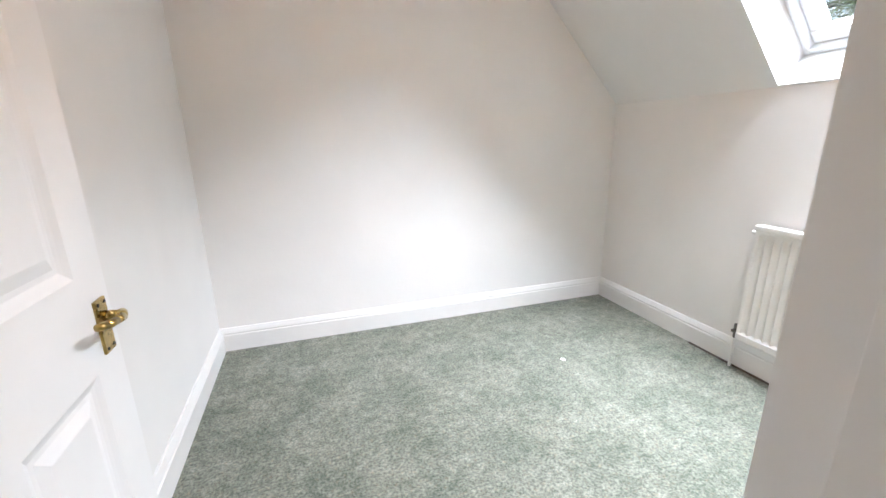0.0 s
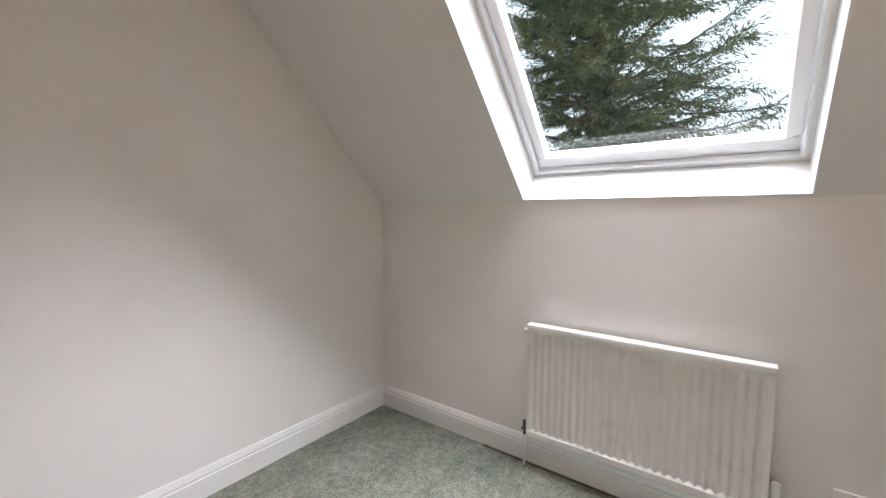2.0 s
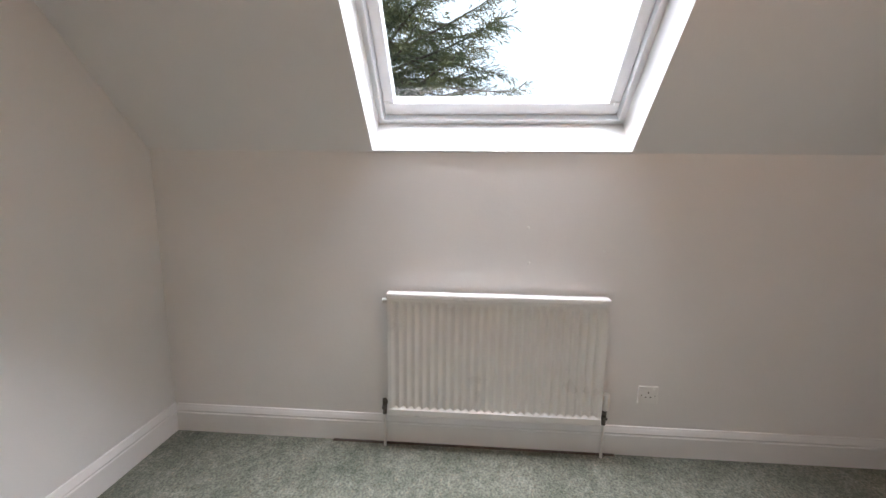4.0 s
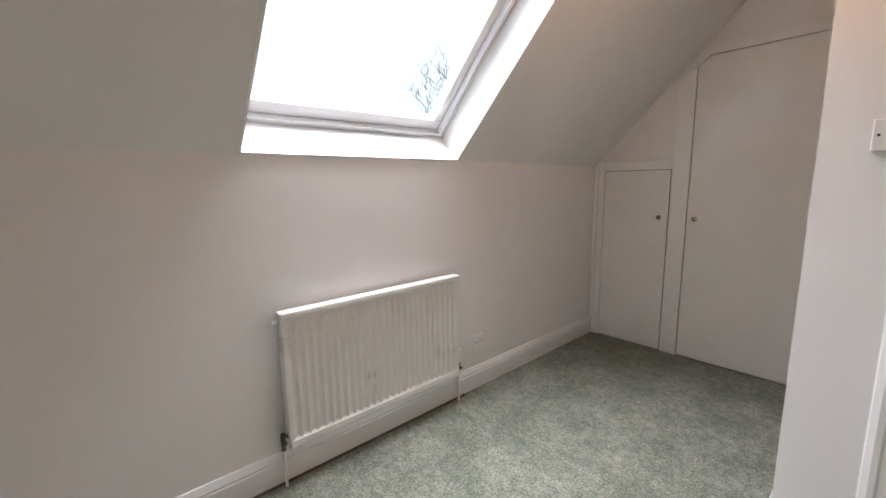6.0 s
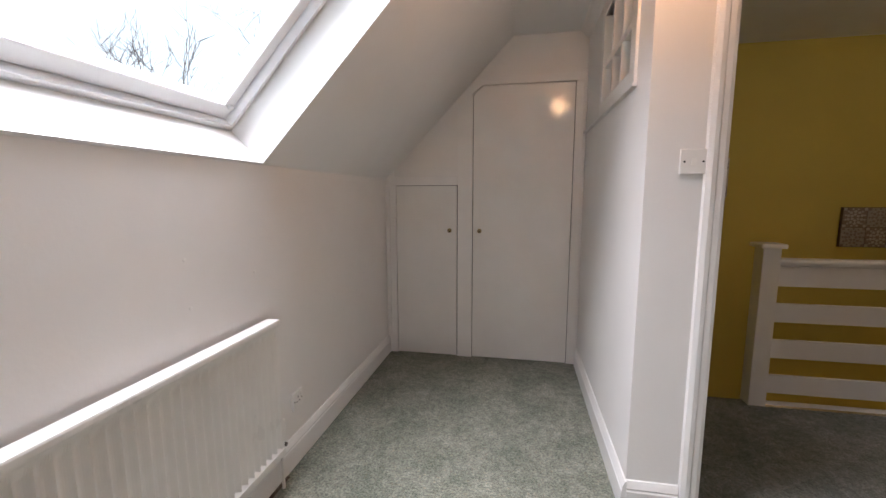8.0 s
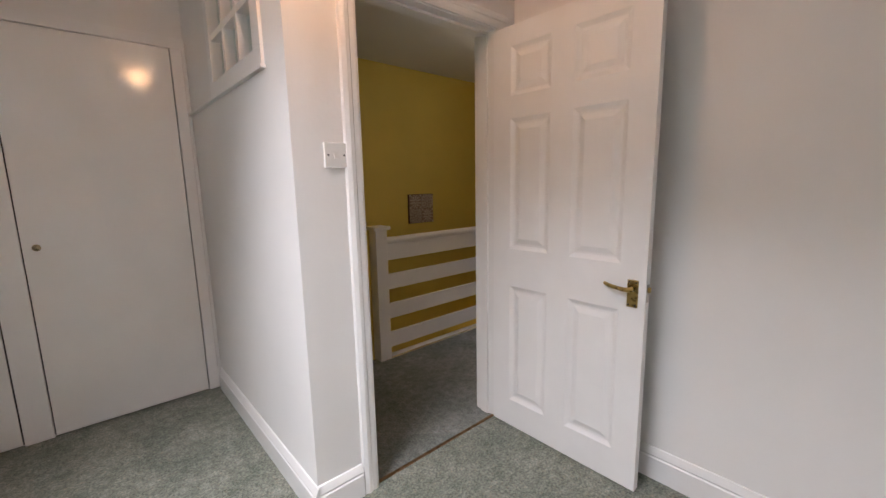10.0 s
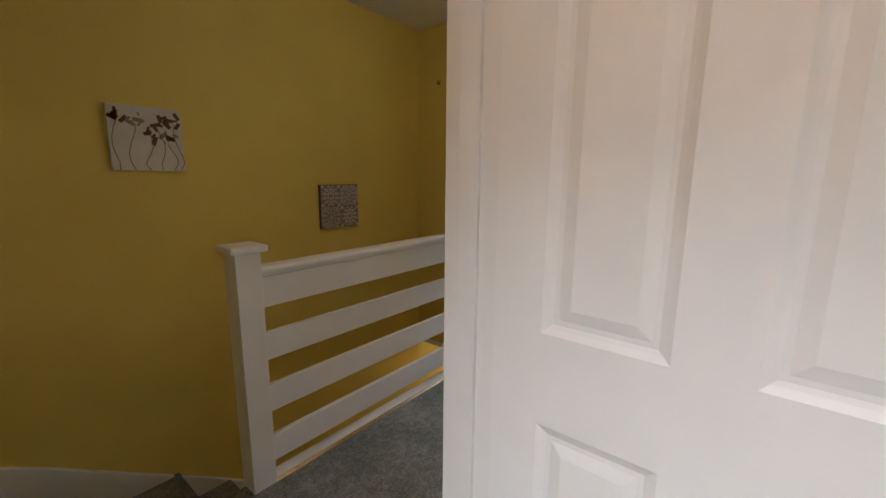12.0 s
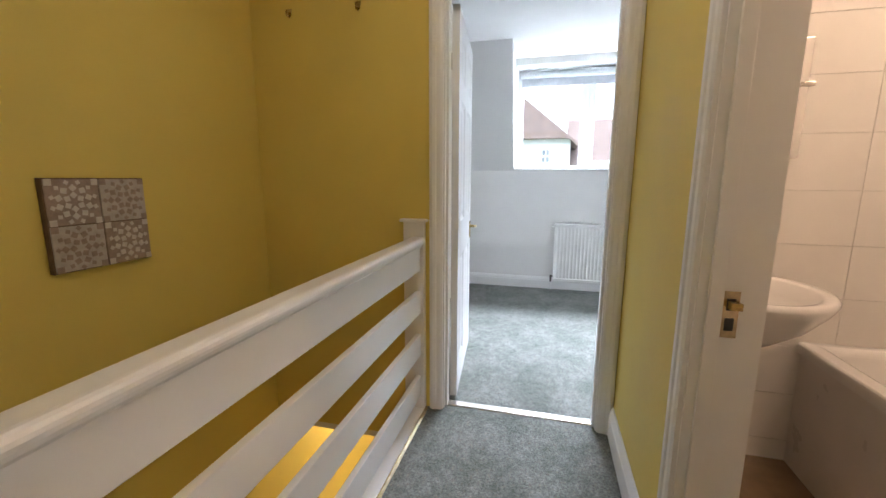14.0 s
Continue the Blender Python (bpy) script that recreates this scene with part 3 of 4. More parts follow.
# ---- radiator ----
def radiator(name, w, h, m, label, flutes, depth=0.013):
    """Local: along x from 0, front towards -y at 0, bottom at z 0."""
    e = empty(name)
    e.matrix_world = m
    tagged(e, label, "radiator")
    bm = bmesh.new()
    pitch, steps = (w - 0.03) / flutes, 8
    prof = [(0.0, -0.001)]
    for i in range(flutes * steps + 1):
        a = 2 * math.pi * i / steps
        prof.append((0.015 + i * pitch / steps, depth * (0.5 - 0.5 * math.cos(a)) ** 0.7))
    prof += [(w, -0.001)]
    cols = []
    for x, y in prof:
        f2 = y * 0.55
        cols.append([bm.verts.new(p) for p in ((x, 0.003, -0.024), (x, -0.004, -0.016), (x, -0.004, 0.012), (x, y, 0.017 + f2), (x, y, h - 0.05 - f2), (x, 0.002, h - 0.03), (x, 0.002, h - 0.012), (x, 0.028, h - 0.012), (x, 0.028, -0.02))])
    for p, q in zip(cols, cols[1:]):
        for k in range(9):
            bm.faces.new((p[k], p[(k + 1) % 9], q[(k + 1) % 9], q[k]))
    bm.faces.new(cols[0])
    bm.faces.new(cols[-1][::-1])
    part("panel", bm, ENAMEL, e, "ribbed white enamelled panel", smooth=False)
    bm = bmesh.new()
    box(bm, -0.006, w + 0.006, -0.009, 0.05, h - 0.02, h + 0.008)
    part("top_grille", bm, ENAMEL, e, bevel=0.007)
    for x in (-0.004, w):
        bm = bmesh.new()
        box(bm, x, x + 0.004, 0.004, 0.048, 0.012, h - 0.014)
        part("side_panel", bm, ENAMEL, e, bevel=0.0015)
    for x in (0.15, w - 0.15):
        bm = bmesh.new()
        box(bm, x - 0.02, x + 0.02, 0.029, 0.074, 0.05, h - 0.08)
        part("bracket", bm, ENAMEL, e)
    for x, sg in ((-0.012, -1), (w + 0.012, 1)):
        bm = bmesh.new()
        rod(bm, (x - sg * 0.014, 0.03, 0.03), (x + sg * 0.02, 0.03, 0.03), 0.008)
        rod(bm, (x + sg * 0.012, 0.03, -0.005), (x + sg * 0.012, 0.03, 0.045), 0.011)
        rod(bm, (x + sg * 0.012, 0.03, -0.03), (x + sg * 0.012, 0.03, -0.004), 0.0095)
        rod(bm, (x + sg * 0.012, 0.03, 0.012), (x + sg * 0.012, 0.005, 0.012), 0.009)
        part("valve", bm, VALVE, e, "tarnished metal radiator valve")
        bm = bmesh.new()
        rod(bm, (x + sg * 0.012, 0.03, -m.translation.z), (x + sg * 0.012, 0.03, -0.02), 0.007)
        part("pipe", bm, PLASTIC, e, "white painted pipe")
    bm = bmesh.new()
    lathe(bm, [(0.016, 0.0), (0.02, 0.006), (0.021, 0.05), (0.018, 0.076), (0.010, 0.082)], Matrix.Translation((w + 0.024, 0.03, 0.046)))
    part("thermostat_cap", bm, PLASTIC, e, "white thermostatic cap", smooth=False)
    bm = bmesh.new()
    rod(bm, (-0.006, 0.03, h - 0.035), (-0.03, 0.03, h - 0.035), 0.009, 0.011)
    part("bleed_plug", bm, PLASTIC, e)
    return e


# along -y on the knee wall, front towards -x
radiator("radiator", 0.985, 0.572, pose(KX - 0.078, 1.328, 0.20, 0, 0, -90), "white ribbed panel radiator under the roof window", 26)
radiator("radiator", 1.1, 0.6, pose(-4.95 + 0.078, -0.2, 0.12, 0, 0, 90) @ pose(0, 0, 0), "white panel radiator under the bedroom window", 30, 0.004)


# ---- electrical plates ----
def plate(name, m, label, kind):
    """Local: centred, face towards -y."""
    e = empty(name)
    e.matrix_world = m
    tagged(e, label, kind)
    bm = bmesh.new()
    box(bm, -0.044, 0.044, -0.011, 0.0, -0.044, 0.044)
    part("face_plate", bm, PLASTIC, e, bevel=0.003)
    for x in (-0.031, 0.031):
        bm = bmesh.new()
        rod(bm, (x, -0.0105, 0), (x, -0.0122, 0), 0.0038)
        part("screw", bm, DARK if kind == "light switch" else CHROME, e)
    if kind == "light switch":
        bm = bmesh.new()
        prism(bm, [(-0.01, -0.012), (-0.0145, -0.012), (-0.0115, 0.012), (-0.01, 0.012)], "x", -0.0085, 0.0085)
        part("rocker", bm, PLASTIC, e)
    else:
        bm = bmesh.new()
        for x, z, w, h in ((0, 0.014, 0.004, 0.009), (-0.011, -0.008, 0.008, 0.004), (0.011, -0.008, 0.008, 0.004)):
            box(bm, x - w / 2, x + w / 2, -0.0118, -0.010, z - h / 2, z + h / 2)
        part("pin_slots", bm, DARK, e)
        bm = bmesh.new()
        box(bm, 0.018, 0.028, -0.015, -0.010, 0.016, 0.032)
        part("rocker", bm, PLASTIC, e, bevel=0.001)
    return e


plate("light_switch", pose(0.448, DY1, 1.402, 0, 0, 180), "white plastic light switch beside the doorway", "light switch")
plate("socket", pose(KX, 0.112, 0.305, 0, 0, -90), "white plastic wall socket beside the radiator", "socket")

# ---- ceiling lamp by the door ----
lamp = empty("ceiling_light", (0.66, 0.40, CZ))
tagged(lamp, "small round ceiling light with warm bulb", "ceiling light")
bm = bmesh.new()
lathe(bm, [(0.055, 0), (0.055, -0.012), (0.045, -0.02), (0.04, -0.02)], I4)
part("rim", bm, GLOSS, lamp, smooth=False)
bm = bmesh.new()
lathe(bm, [(0.012, -0.02), (0.014, -0.035), (0.03, -0.048), (0.041, -0.07), (0.04, -0.092), (0.026, -0.112), (0.006, -0.118)], I4)
part("globe", bm, glow_material("warm_glow", (1, 0.62, 0.3), 9), lamp, "glowing warm glass globe", smooth=True)
bulb("room_lamp", (0.66, 0.40, CZ - 0.16), 7.5, (1, 0.56, 0.29), 0.05)

# ---- balustrade ----
bal = empty("balustrade", (-0.405, RY, 0))
tagged(bal, "white painted balustrade with four horizontal rails and square newel", "balustrade")
NX = -0.405


def bpart(name, rows, bevel=0.003, label=""):
    o = boxes(name, GLOSS, bal, [(a - NX, b - NX, c - RY, d - RY, e, g) for a, b, c, d, e, g in rows], label, bevel)
    return o


bpart("newel_post", [(-0.45, -0.355, RY - 0.05, RY + 0.045, -0.25, 0.975)], 0.004)
bpart("newel_cap", [(-0.472, -0.335, RY - 0.07, RY + 0.063, 0.975, 1.002)], 0.008)
bpart("end_post", [(EX + 0.001, EX + 0.035, RY - 0.075, RY + 0.03, -0.2, 0.985)])
bpart("end_post_cap", [(EX + 0.001, EX + 0.05, RY - 0.09, RY + 0.045, 0.985, 1.0)], 0.005)
XA, XB = EX + 0.035, -0.45
for lo, hi in ((0.745, 0.861), (0.525, 0.64), (0.30, 0.415), (0.075, 0.19)):
    bpart("rail", [(XA, XB, RY - 0.012, RY + 0.012, lo, hi)], 0.003)
bm = bmesh.new()
hr = [(-0.020, 0.862), (0.020, 0.862), (0.020, 0.868), (0.026, 0.876), (0.026, 0.879), (0.035, 0.881), (0.038, 0.889)]
hr += [(0.022 + 0.017 * math.cos(a), 0.896 + 0.017 * math.sin(a)) for a in (0, 0.4, 0.8, 1.2, 1.57)]
hr += [(-x, z) for x, z in hr[:1:-1]]
prism(bm, hr, "x", XA - NX, XB - NX)
part("handrail", bm, GLOSS, bal, "moulded white handrail")
structure(boxes("trim_stair_edge", GLOSS, None, [(EX, -0.45, RY - 0.035, RY + 0.03, -0.26, 0.006)], bevel=0.004), "white painted board along the landing edge", "trim")

bm = bmesh.new()
prism(bm, [(RY + 0.031, 0.001), (RY + 0.031, 0.008), (RY + 0.036, 0.009), (RY + 0.046, 0.001)], "x", EX + 0.02, -0.36)
tagged(part("threshold_strip", bm, KNOB), "thin brass carpet strip along the landing edge", "threshold strip")

# ---- stairs going down under the bedroom ----
stairs = empty("stairs", (-0.36, RY, 0))
structure(stairs, "grey-green carpeted stairs going down between yellow walls", "stairs")
bm = bmesh.new()
box(bm, 0, PX - 0.1 + 0.36, -0.30, -0.03, -0.38, -0.19)
part("step", bm, GREY_CARPET, stairs, bevel=0.012)
bm = bmesh.new()
box(bm, 0, PX - 0.1 + 0.36, SY - RY, -0.30, -0.57, -0.38)
part("quarter_landing", bm, GREY_CARPET, stairs, bevel=0.012)
for i in range(12):
    bm = bmesh.new()
    z = -0.19 * (i + 3)
    box(bm, -0.25 - i * 0.235, -i * 0.235, SY + 0.03 - RY, -0.04, z - 0.19, z)
    part("step", bm, GREY_CARPET, stairs, bevel=0.012)
structure(boxes("wall_stairs_low", YELLOW, None, [(-4.2, PX - 0.1, RY - 0.03, RY + 0.025, -2.8, -0.27), (-4.3, -4.2, SY, RY, -2.8, -0.2)]), "yellow painted wall beside the lower stairs", "wall")
structure(boxes("ceiling_stairs", CEIL, None, [(-4.2, EX - 0.061, SY, RY + 0.03, -0.28, -0.2)]), "white ceiling over the lower stairs", "ceiling")
bm = bmesh.new()
prism(bm, [(-3.4, -2.78), (-0.45, -0.75), (0.49, -0.45), (0.49, 0.11), (0.36, 0.075), (0.24, 0.02), (0.13, -0.05), (0.02, -0.13), (-0.19, -0.28), (-0.5, -0.50), (-3.4, -2.70)], "y", SY + 0.002, SY + 0.028)
structure(part("trim_stair_string", bm, GLOSS), "white painted stair string against the wall", "trim")

# ---- pictures and hooks ----
pic = empty("canvas_picture", (-0.39, SY, 1.425))
tagged(pic, "pale canvas picture of brown flower stems on yellow wall", "picture")
boxes("canvas", CANVAS, pic, [(-0.15, 0.15, 0.002, 0.03, -0.155, 0.145)], bevel=0.004)
rng = random.Random(4)
for k, (sx, top) in enumerate(((0.12, 0.08), (0.06, 0.06), (0.0, 0.0), (-0.05, 0.04), (-0.10, -0.02), (-0.13, 0.07))):
    bm = bmesh.new()
    px, pz = sx, -0.15
    for s in range(6):
        nx, nz = sx + 0.02 * math.sin(s * 0.7 + k), -0.15 + (top + 0.15) * (s + 1) / 6
        rod(bm, (px, 0.031, pz), (nx, 0.031, nz), 0.0022, 0.0018, 5)
        px, pz = nx, nz
    part("painted_stem", bm, INK_GREY, pic)
    bm = bmesh.new()
    for s in range(9):
        a, r = rng.uniform(0, 6.3), rng.uniform(0.005, 0.045)
        w = rng.uniform(0.007, 0.021)
        m4 = Matrix.Translation((max(-0.13, min(0.13, px + r * math.cos(a))), 0.0305, min(0.128, pz + 0.02 + r * math.sin(a) * 0.8))) @ pose(0, 0, 0, 0, math.degrees(a), 0)
        box(bm, -w, w, -0.0006, 0.0006, -w * 0.45, w * 0.45, m=m4)
    part("painted_flower", bm, INK_DARK if k in (0, 2, 3, 5) else INK_GREY, pic)

tq = empty("patterned_plaque", (-1.50, SY, 1.042))
tagged(tq, "square plaque of four grey patterned tiles on yellow wall", "plaque")
boxes("backing_board", PLAQUE_EDGE, tq, [(-0.160, 0.160, 0.001, 0.022, -0.150, 0.150)], bevel=0.002)
for ix in (0, 1):
    for iz in (0, 1):
        cx, cz = -0.079 + 0.158 * ix, -0.074 + 0.148 * iz
        bm = bmesh.new()
        box(bm, cx - 0.077, cx + 0.077, 0.0222, 0.027, cz - 0.072, cz + 0.072)
        tl = part("tile", bm, PLAQUE_A if (ix + iz) % 2 else PLAQUE_B, tq, bevel=0.0015)
        bm = bmesh.new()
        for ringr, cnt, w in ((0.022, 6, 0.008), (0.045, 10, 0.0085), (0.064, 12, 0.006)):
            for k in range(cnt):
                a = 2 * math.pi * (k + 0.5 * (ix == iz)) / cnt
                m4 = Matrix.Translation((cx + ringr * math.cos(a), 0.0275, cz + ringr * math.sin(a))) @ pose(0, 0, 0, 0, 45 - math.degrees(a), 0)
                box(bm, -w, w, -0.0006, 0.0006, -w, w, m=m4)
        for sx in (-1, 1):
            for sz in (-1, 1):
                box(bm, cx + sx * 0.066 - 0.01, cx + sx * 0.066 + 0.01, 0.0269, 0.0281, cz + sz * 0.063 - 0.01, cz + sz * 0.063 + 0.01)
        part("tile_pattern", bm, PLAQUE_C if (ix + iz) % 2 == 0 else PLAQUE_B, tl)


def wall_hook(y, z):
    e = empty("wall_hook", (EX, y, z))
    tagged(e, "small brass hook on the yellow end wall", "hook", "wall hooks")
    bm = bmesh.new()
    prism(bm, [(-0.016, 0.018), (0.016, 0.018), (0.01, -0.012), (0, -0.024), (-0.01, -0.012)], "x", 0.0005, 0.006)
    part("hook_plate", bm, BRASS, e, bevel=0.0015)
    bm = bmesh.new()
    rod(bm, (0.004, 0, -0.012), (0.022, 0, -0.018), 0.004)
    rod(bm, (0.022, 0, -0.018), (0.026, 0, 0.002), 0.004, 0.003)
    part("hook_arm", bm, BRASS, e)


wall_hook(-1.565, 1.99)
wall_hook(-1.197, 1.99)

# ---- bedroom ----
BW = -4.95
WY0, WY1, WZ0, WZ1 = -0.66, 1.14, 1.28, 2.30
structure(boxes("wall_bedroom_side", WALL, None, [(BW - 0.1, EX - 0.06, -1.32, -1.22, 0, CZ), (BW - 0.1, EX - 0.06, 1.6, 1.7, 0, CZ)]), "white painted bedroom side walls", "wall")
structure(boxes("wall_bedroom_window", WALL, None, [(BW - 0.12, BW, -1.22, 1.6, 0, WZ0)]), "white painted low wall under the bedroom window", "wall")
bm = bmesh.new()
prism(bm, [(BW - 0.12, WZ0), (BW, WZ0), (BW + 0.62, CZ), (BW + 0.3, CZ), (BW - 0.12, 1.7)], "y", -1.22, WY0)
prism(bm, [(BW - 0.12, WZ0), (BW, WZ0), (BW + 0.62, CZ), (BW + 0.3, CZ), (BW - 0.12, 1.7)], "y", WY1, 1.6)
structure(part("ceiling_bedroom_slope", bm, CEIL), "white sloping bedroom ceiling beside the dormer", "ceiling")
structure(boxes("wall_dormer_cheeks", WALL, None, [(BW - 0.45, BW, WY0 - 0.08, WY0, WZ0 + 0.0, CZ), (BW - 0.45, BW, WY1, WY1 + 0.08, WZ0, CZ), (BW - 0.45, BW - 0.12, WY0, WY1, 1.1, WZ0), (BW - 0.45, BW, WY0, WY1, WZ1 + 0.05, CZ)]), "white dormer cheeks", "wall")
bw = empty("window_3", (BW - 0.3, WY0, WZ0))
structure(bw, "white bedroom casement window looking onto roofs", "window")


def bwin(name, rows, mat, bevel=0.004):
    return boxes(name, mat, bw, [(a - 0.0, b, c, d, e, g) for a, b, c, d, e, g in rows], "", bevel)


WW, WH = WY1 - WY0, WZ1 + 0.05 - WZ0
bwin("window_sill", [(0.06, 0.32, 0.001, WW - 0.001, 0.001, 0.022)], GLOSS)
bwin("window_frame", [(0, 0.06, 0, 0.06, 0.0, WH), (0, 0.06, WW - 0.06, WW, 0, WH), (0, 0.06, 0.06, WW - 0.06, 0, 0.06), (0, 0.06, 0.06, WW - 0.06, WH - 0.06, WH), (0.0, 0.06, 0.67, 0.75, 0.06, WH - 0.06), (0, 0.06, 1.24, 1.30, 0.06, WH - 0.06)], UPVC)
bwin("sash", [(0.005, 0.07, 0.75, 0.81, 0.06, WH - 0.06), (0.005, 0.07, 1.18, 1.24, 0.06, WH - 0.06), (0.005, 0.07, 0.81, 1.18, 0.06, 0.11), (0.005, 0.07, 0.81, 1.18, WH - 0.11, WH - 0.06)], UPVC)
for a, b in ((0.06, 0.67), (0.81, 1.18), (1.30, WW - 0.06)):
    o = bwin("pane", [(0.028, 0.034, a, b, 0.06, WH - 0.06)], GLASS, 0)
    o.visible_shadow = False
bl = empty("roller_blind", (BW - 0.3, WY0, WZ1 + 0.05))
tagged(bl, "grey roller blind rolled up at the window head", "blind")
bm = bmesh.new()
rod(bm, (0.12, 0.03, -0.06), (0.12, WW - 0.03, -0.06), 0.035, seg=20)
part("roll", bm, BLIND, bl, smooth=True)
boxes("hanging_fabric", BLIND, bl, [(0.084, 0.088, 0.04, WW - 0.04, -0.16, -0.06), (0.08, 0.092, 0.04, WW - 0.04, -0.175, -0.161)], bevel=0.001)

# ---- bathroom ----
QX = -2.35
structure(boxes("wall_bathroom", GROUT, None, [(QX - 0.0, QX + 0.012, YM + 0.01, 1.9, 0, CZ)]), "grouted bathroom wall behind white tiles", "wall")
structure(boxes("wall_bathroom_sides", TILE, None, [(QX, -0.68, 1.9, 2.0, 0, CZ), (WX - 0.2, WX - 0.1, YM + 0.07, 1.9, 0, CZ), (QX, BX0 - 0.03, YM, YM + 0.065, 0, CZ), (BX1 + 0.03, WX - 0.1, YM, YM + 0.065, 0, CZ), (BX0 - 0.03, BX1 + 0.03, YM, YM + 0.065, DH + L, CZ)]), "white tiled bathroom walls", "wall")
structure(boxes("floor_bathroom", VINYL, None, [(QX, WX - 0.1, 0.11, 1.9, -0.2, 0.003)]), "brown vinyl bathroom floor", "floor")
structure(boxes("ceiling_bathroom", CEIL, None, [(QX, WX - 0.1, 0.05, 2.0, CZ - 0.02, CZ - 0.002)]), "white bathroom ceiling", "ceiling")
bt = empty("wall_tiling", (QX + 0.012, 0.19, -0.117))
structure(bt, "large white glazed wall tiles in level courses", "wall tiles")
tm = bmesh.new()
box(tm, 0, 0.006, 0.0008, 0.3292, 0.0008, 0.2112)
t0 = part("tile", tm, TILE, bt, bevel=0.0012, segs=1)
t0.location = (0, 0, 0.0)
for r in range(12):
    for c in range(5):
        if r or c:
            o = new("tile", t0.data)
            o.parent = bt
            o.location = (0.0, c * 0.33, r * 0.212)

basin = empty("basin", (QX + 0.02, 0.40, 0))
tagged(basin, "round white ceramic basin on a slim pedestal", "basin")
bm = bmesh.new()
lathe(bm, [(0.03, 0.60), (0.10, 0.63), (0.19, 0.70), (0.245, 0.77), (0.262, 0.80), (0.262, 0.815), (0.25, 0.822), (0.215, 0.815), (0.19, 0.77), (0.12, 0.705), (0.03, 0.69)], pose(0.25, 0, 0), 36, 0.95)
part("bowl", bm, CERAMIC, basin, smooth=True)
bm = bmesh.new()
lathe(bm, [(0.10, 0.0), (0.09, 0.05), (0.075, 0.3), (0.09, 0.62)], pose(0.14, 0, 0), 24)
part("pedestal", bm, CERAMIC, basin, smooth=True)
bm = bmesh.new()
rod(bm, (0.06, 0, 0.81), (0.06, 0, 0.9), 0.016)
rod(bm, (0.06, 0, 0.89), (0.16, 0, 0.87), 0.011)
part("tap", bm, CHROME, basin, "chrome mixer tap")
bath = empty("bathtub", (QX + 0.02, 0.72, 0))
tagged(bath, "white bathtub with plain side panel against tiles", "bath")
boxes("side_panel", ACRYLIC, bath, [(0.0, 1.62, 0.02, 0.035, 0.004, 0.50)], bevel=0.002)
bm = bmesh.new()
W0, W1, R0, R1 = 0.0, 1.62, 0.0, 0.72
loops = [[bm.verts.new(p) for p in ((W0 + o, R0 + o, z), (W1 - o, R0 + o, z), (W1 - o, R1 - o, z), (W0 + o, R1 - o, z))] for o, z in ((0, 0.5), (0, 0.545), (0.055, 0.55), (0.075, 0.53), (0.11, 0.22), (0.18, 0.16))]
for p, q in zip(loops, loops[1:]):
    for k in range(4):
        bm.faces.new((p[k], p[(k + 1) % 4], q[(k + 1) % 4], q[k]))
bm.faces.new(loops[-1])
part("tub", bm, CERAMIC, bath, bevel=0.02, segs=3)
mir = empty("bathroom_mirror", (QX + 0.02, 0.535, 1.49))
tagged(mir, "tall narrow bathroom mirror on metal brackets", "mirror")
boxes("mirror_glass", MIRROR, mir, [(0.012, 0.018, -0.083, 0.083, -0.215, 0.215)], bevel=0.002)
boxes("bracket", CHROME, mir, [(0.0, 0.03, 0.06, 0.1, 0.045, 0.06)], bevel=0.003)
boxes("bracket", CHROME, mir, [(0.0, 0.03, -0.1, -0.06, 0.045, 0.06)], bevel=0.003)
hk = empty("towel_hook", (QX + 0.018, 0.45, 1.167))
tagged(hk, "small chrome towel bar on the tiled wall", "towel hook")
bm = bmesh.new()
rod(bm, (0, 0, 0), (0.045, 0, 0), 0.007)
part("stem", bm, CHROME, hk)
bm = bmesh.new()
rod(bm, (0.045, -0.008, 0), (0.045, 0.09, 0.003), 0.0065)
part("bar", bm, CHROME, hk)
boxes("strike_plate", KNOB, bath_frame, [(BX0, BX0 + 0.002, 0.102, 0.136, 0.835, 0.945)], "worn brass strike plate")
for z0, z1 in ((0.852, 0.882), (0.90, 0.928)):
    boxes("strike_hole", DARK, bath_frame, [(BX0 + 0.002, BX0 + 0.0028, 0.110, 0.128, z0, z1)])
boxes("latch", BRASS, bath_frame, [(BX0 + 0.002, BX0 + 0.022, 0.112, 0.136, 0.905, 0.922)], bevel=0.002)
bl2 = empty("bathroom_light", (-1.6, 1.0, CZ - 0.02))
tagged(bl2, "round warm ceiling light in the bathroom", "ceiling light")
bm = bmesh.new()
lathe(bm, [(0.13, 0), (0.13, -0.03), (0.11, -0.06), (0.04, -0.075)], I4)
part("shade", bm, glow_material("bath_glow", (1, 0.75, 0.5), 4), bl2, smooth=True)
bulb("bathroom_lamp", (-1.6, 1.0, CZ - 0.16), 6.0, (1, 0.70, 0.47), 0.08)

# ---- unseen fill light, added to brighten the landing ----
ll = empty("landing_fill_light", (-1.35, -0.45, CZ))
tagged(ll, "unseen round warm light added to brighten the landing", "ceiling light")
bm = bmesh.new()
lathe(bm, [(0.11, 0), (0.11, -0.025), (0.09, -0.05), (0.03, -0.06)], I4)
part("shade", bm, glow_material("landing_fill_glow", (1, 0.78, 0.52), 4), ll, smooth=True)
bulb("landing_fill_lamp", (-1.35, -0.45, CZ - 0.14), 2.2, (1, 0.90, 0.74), 0.08)

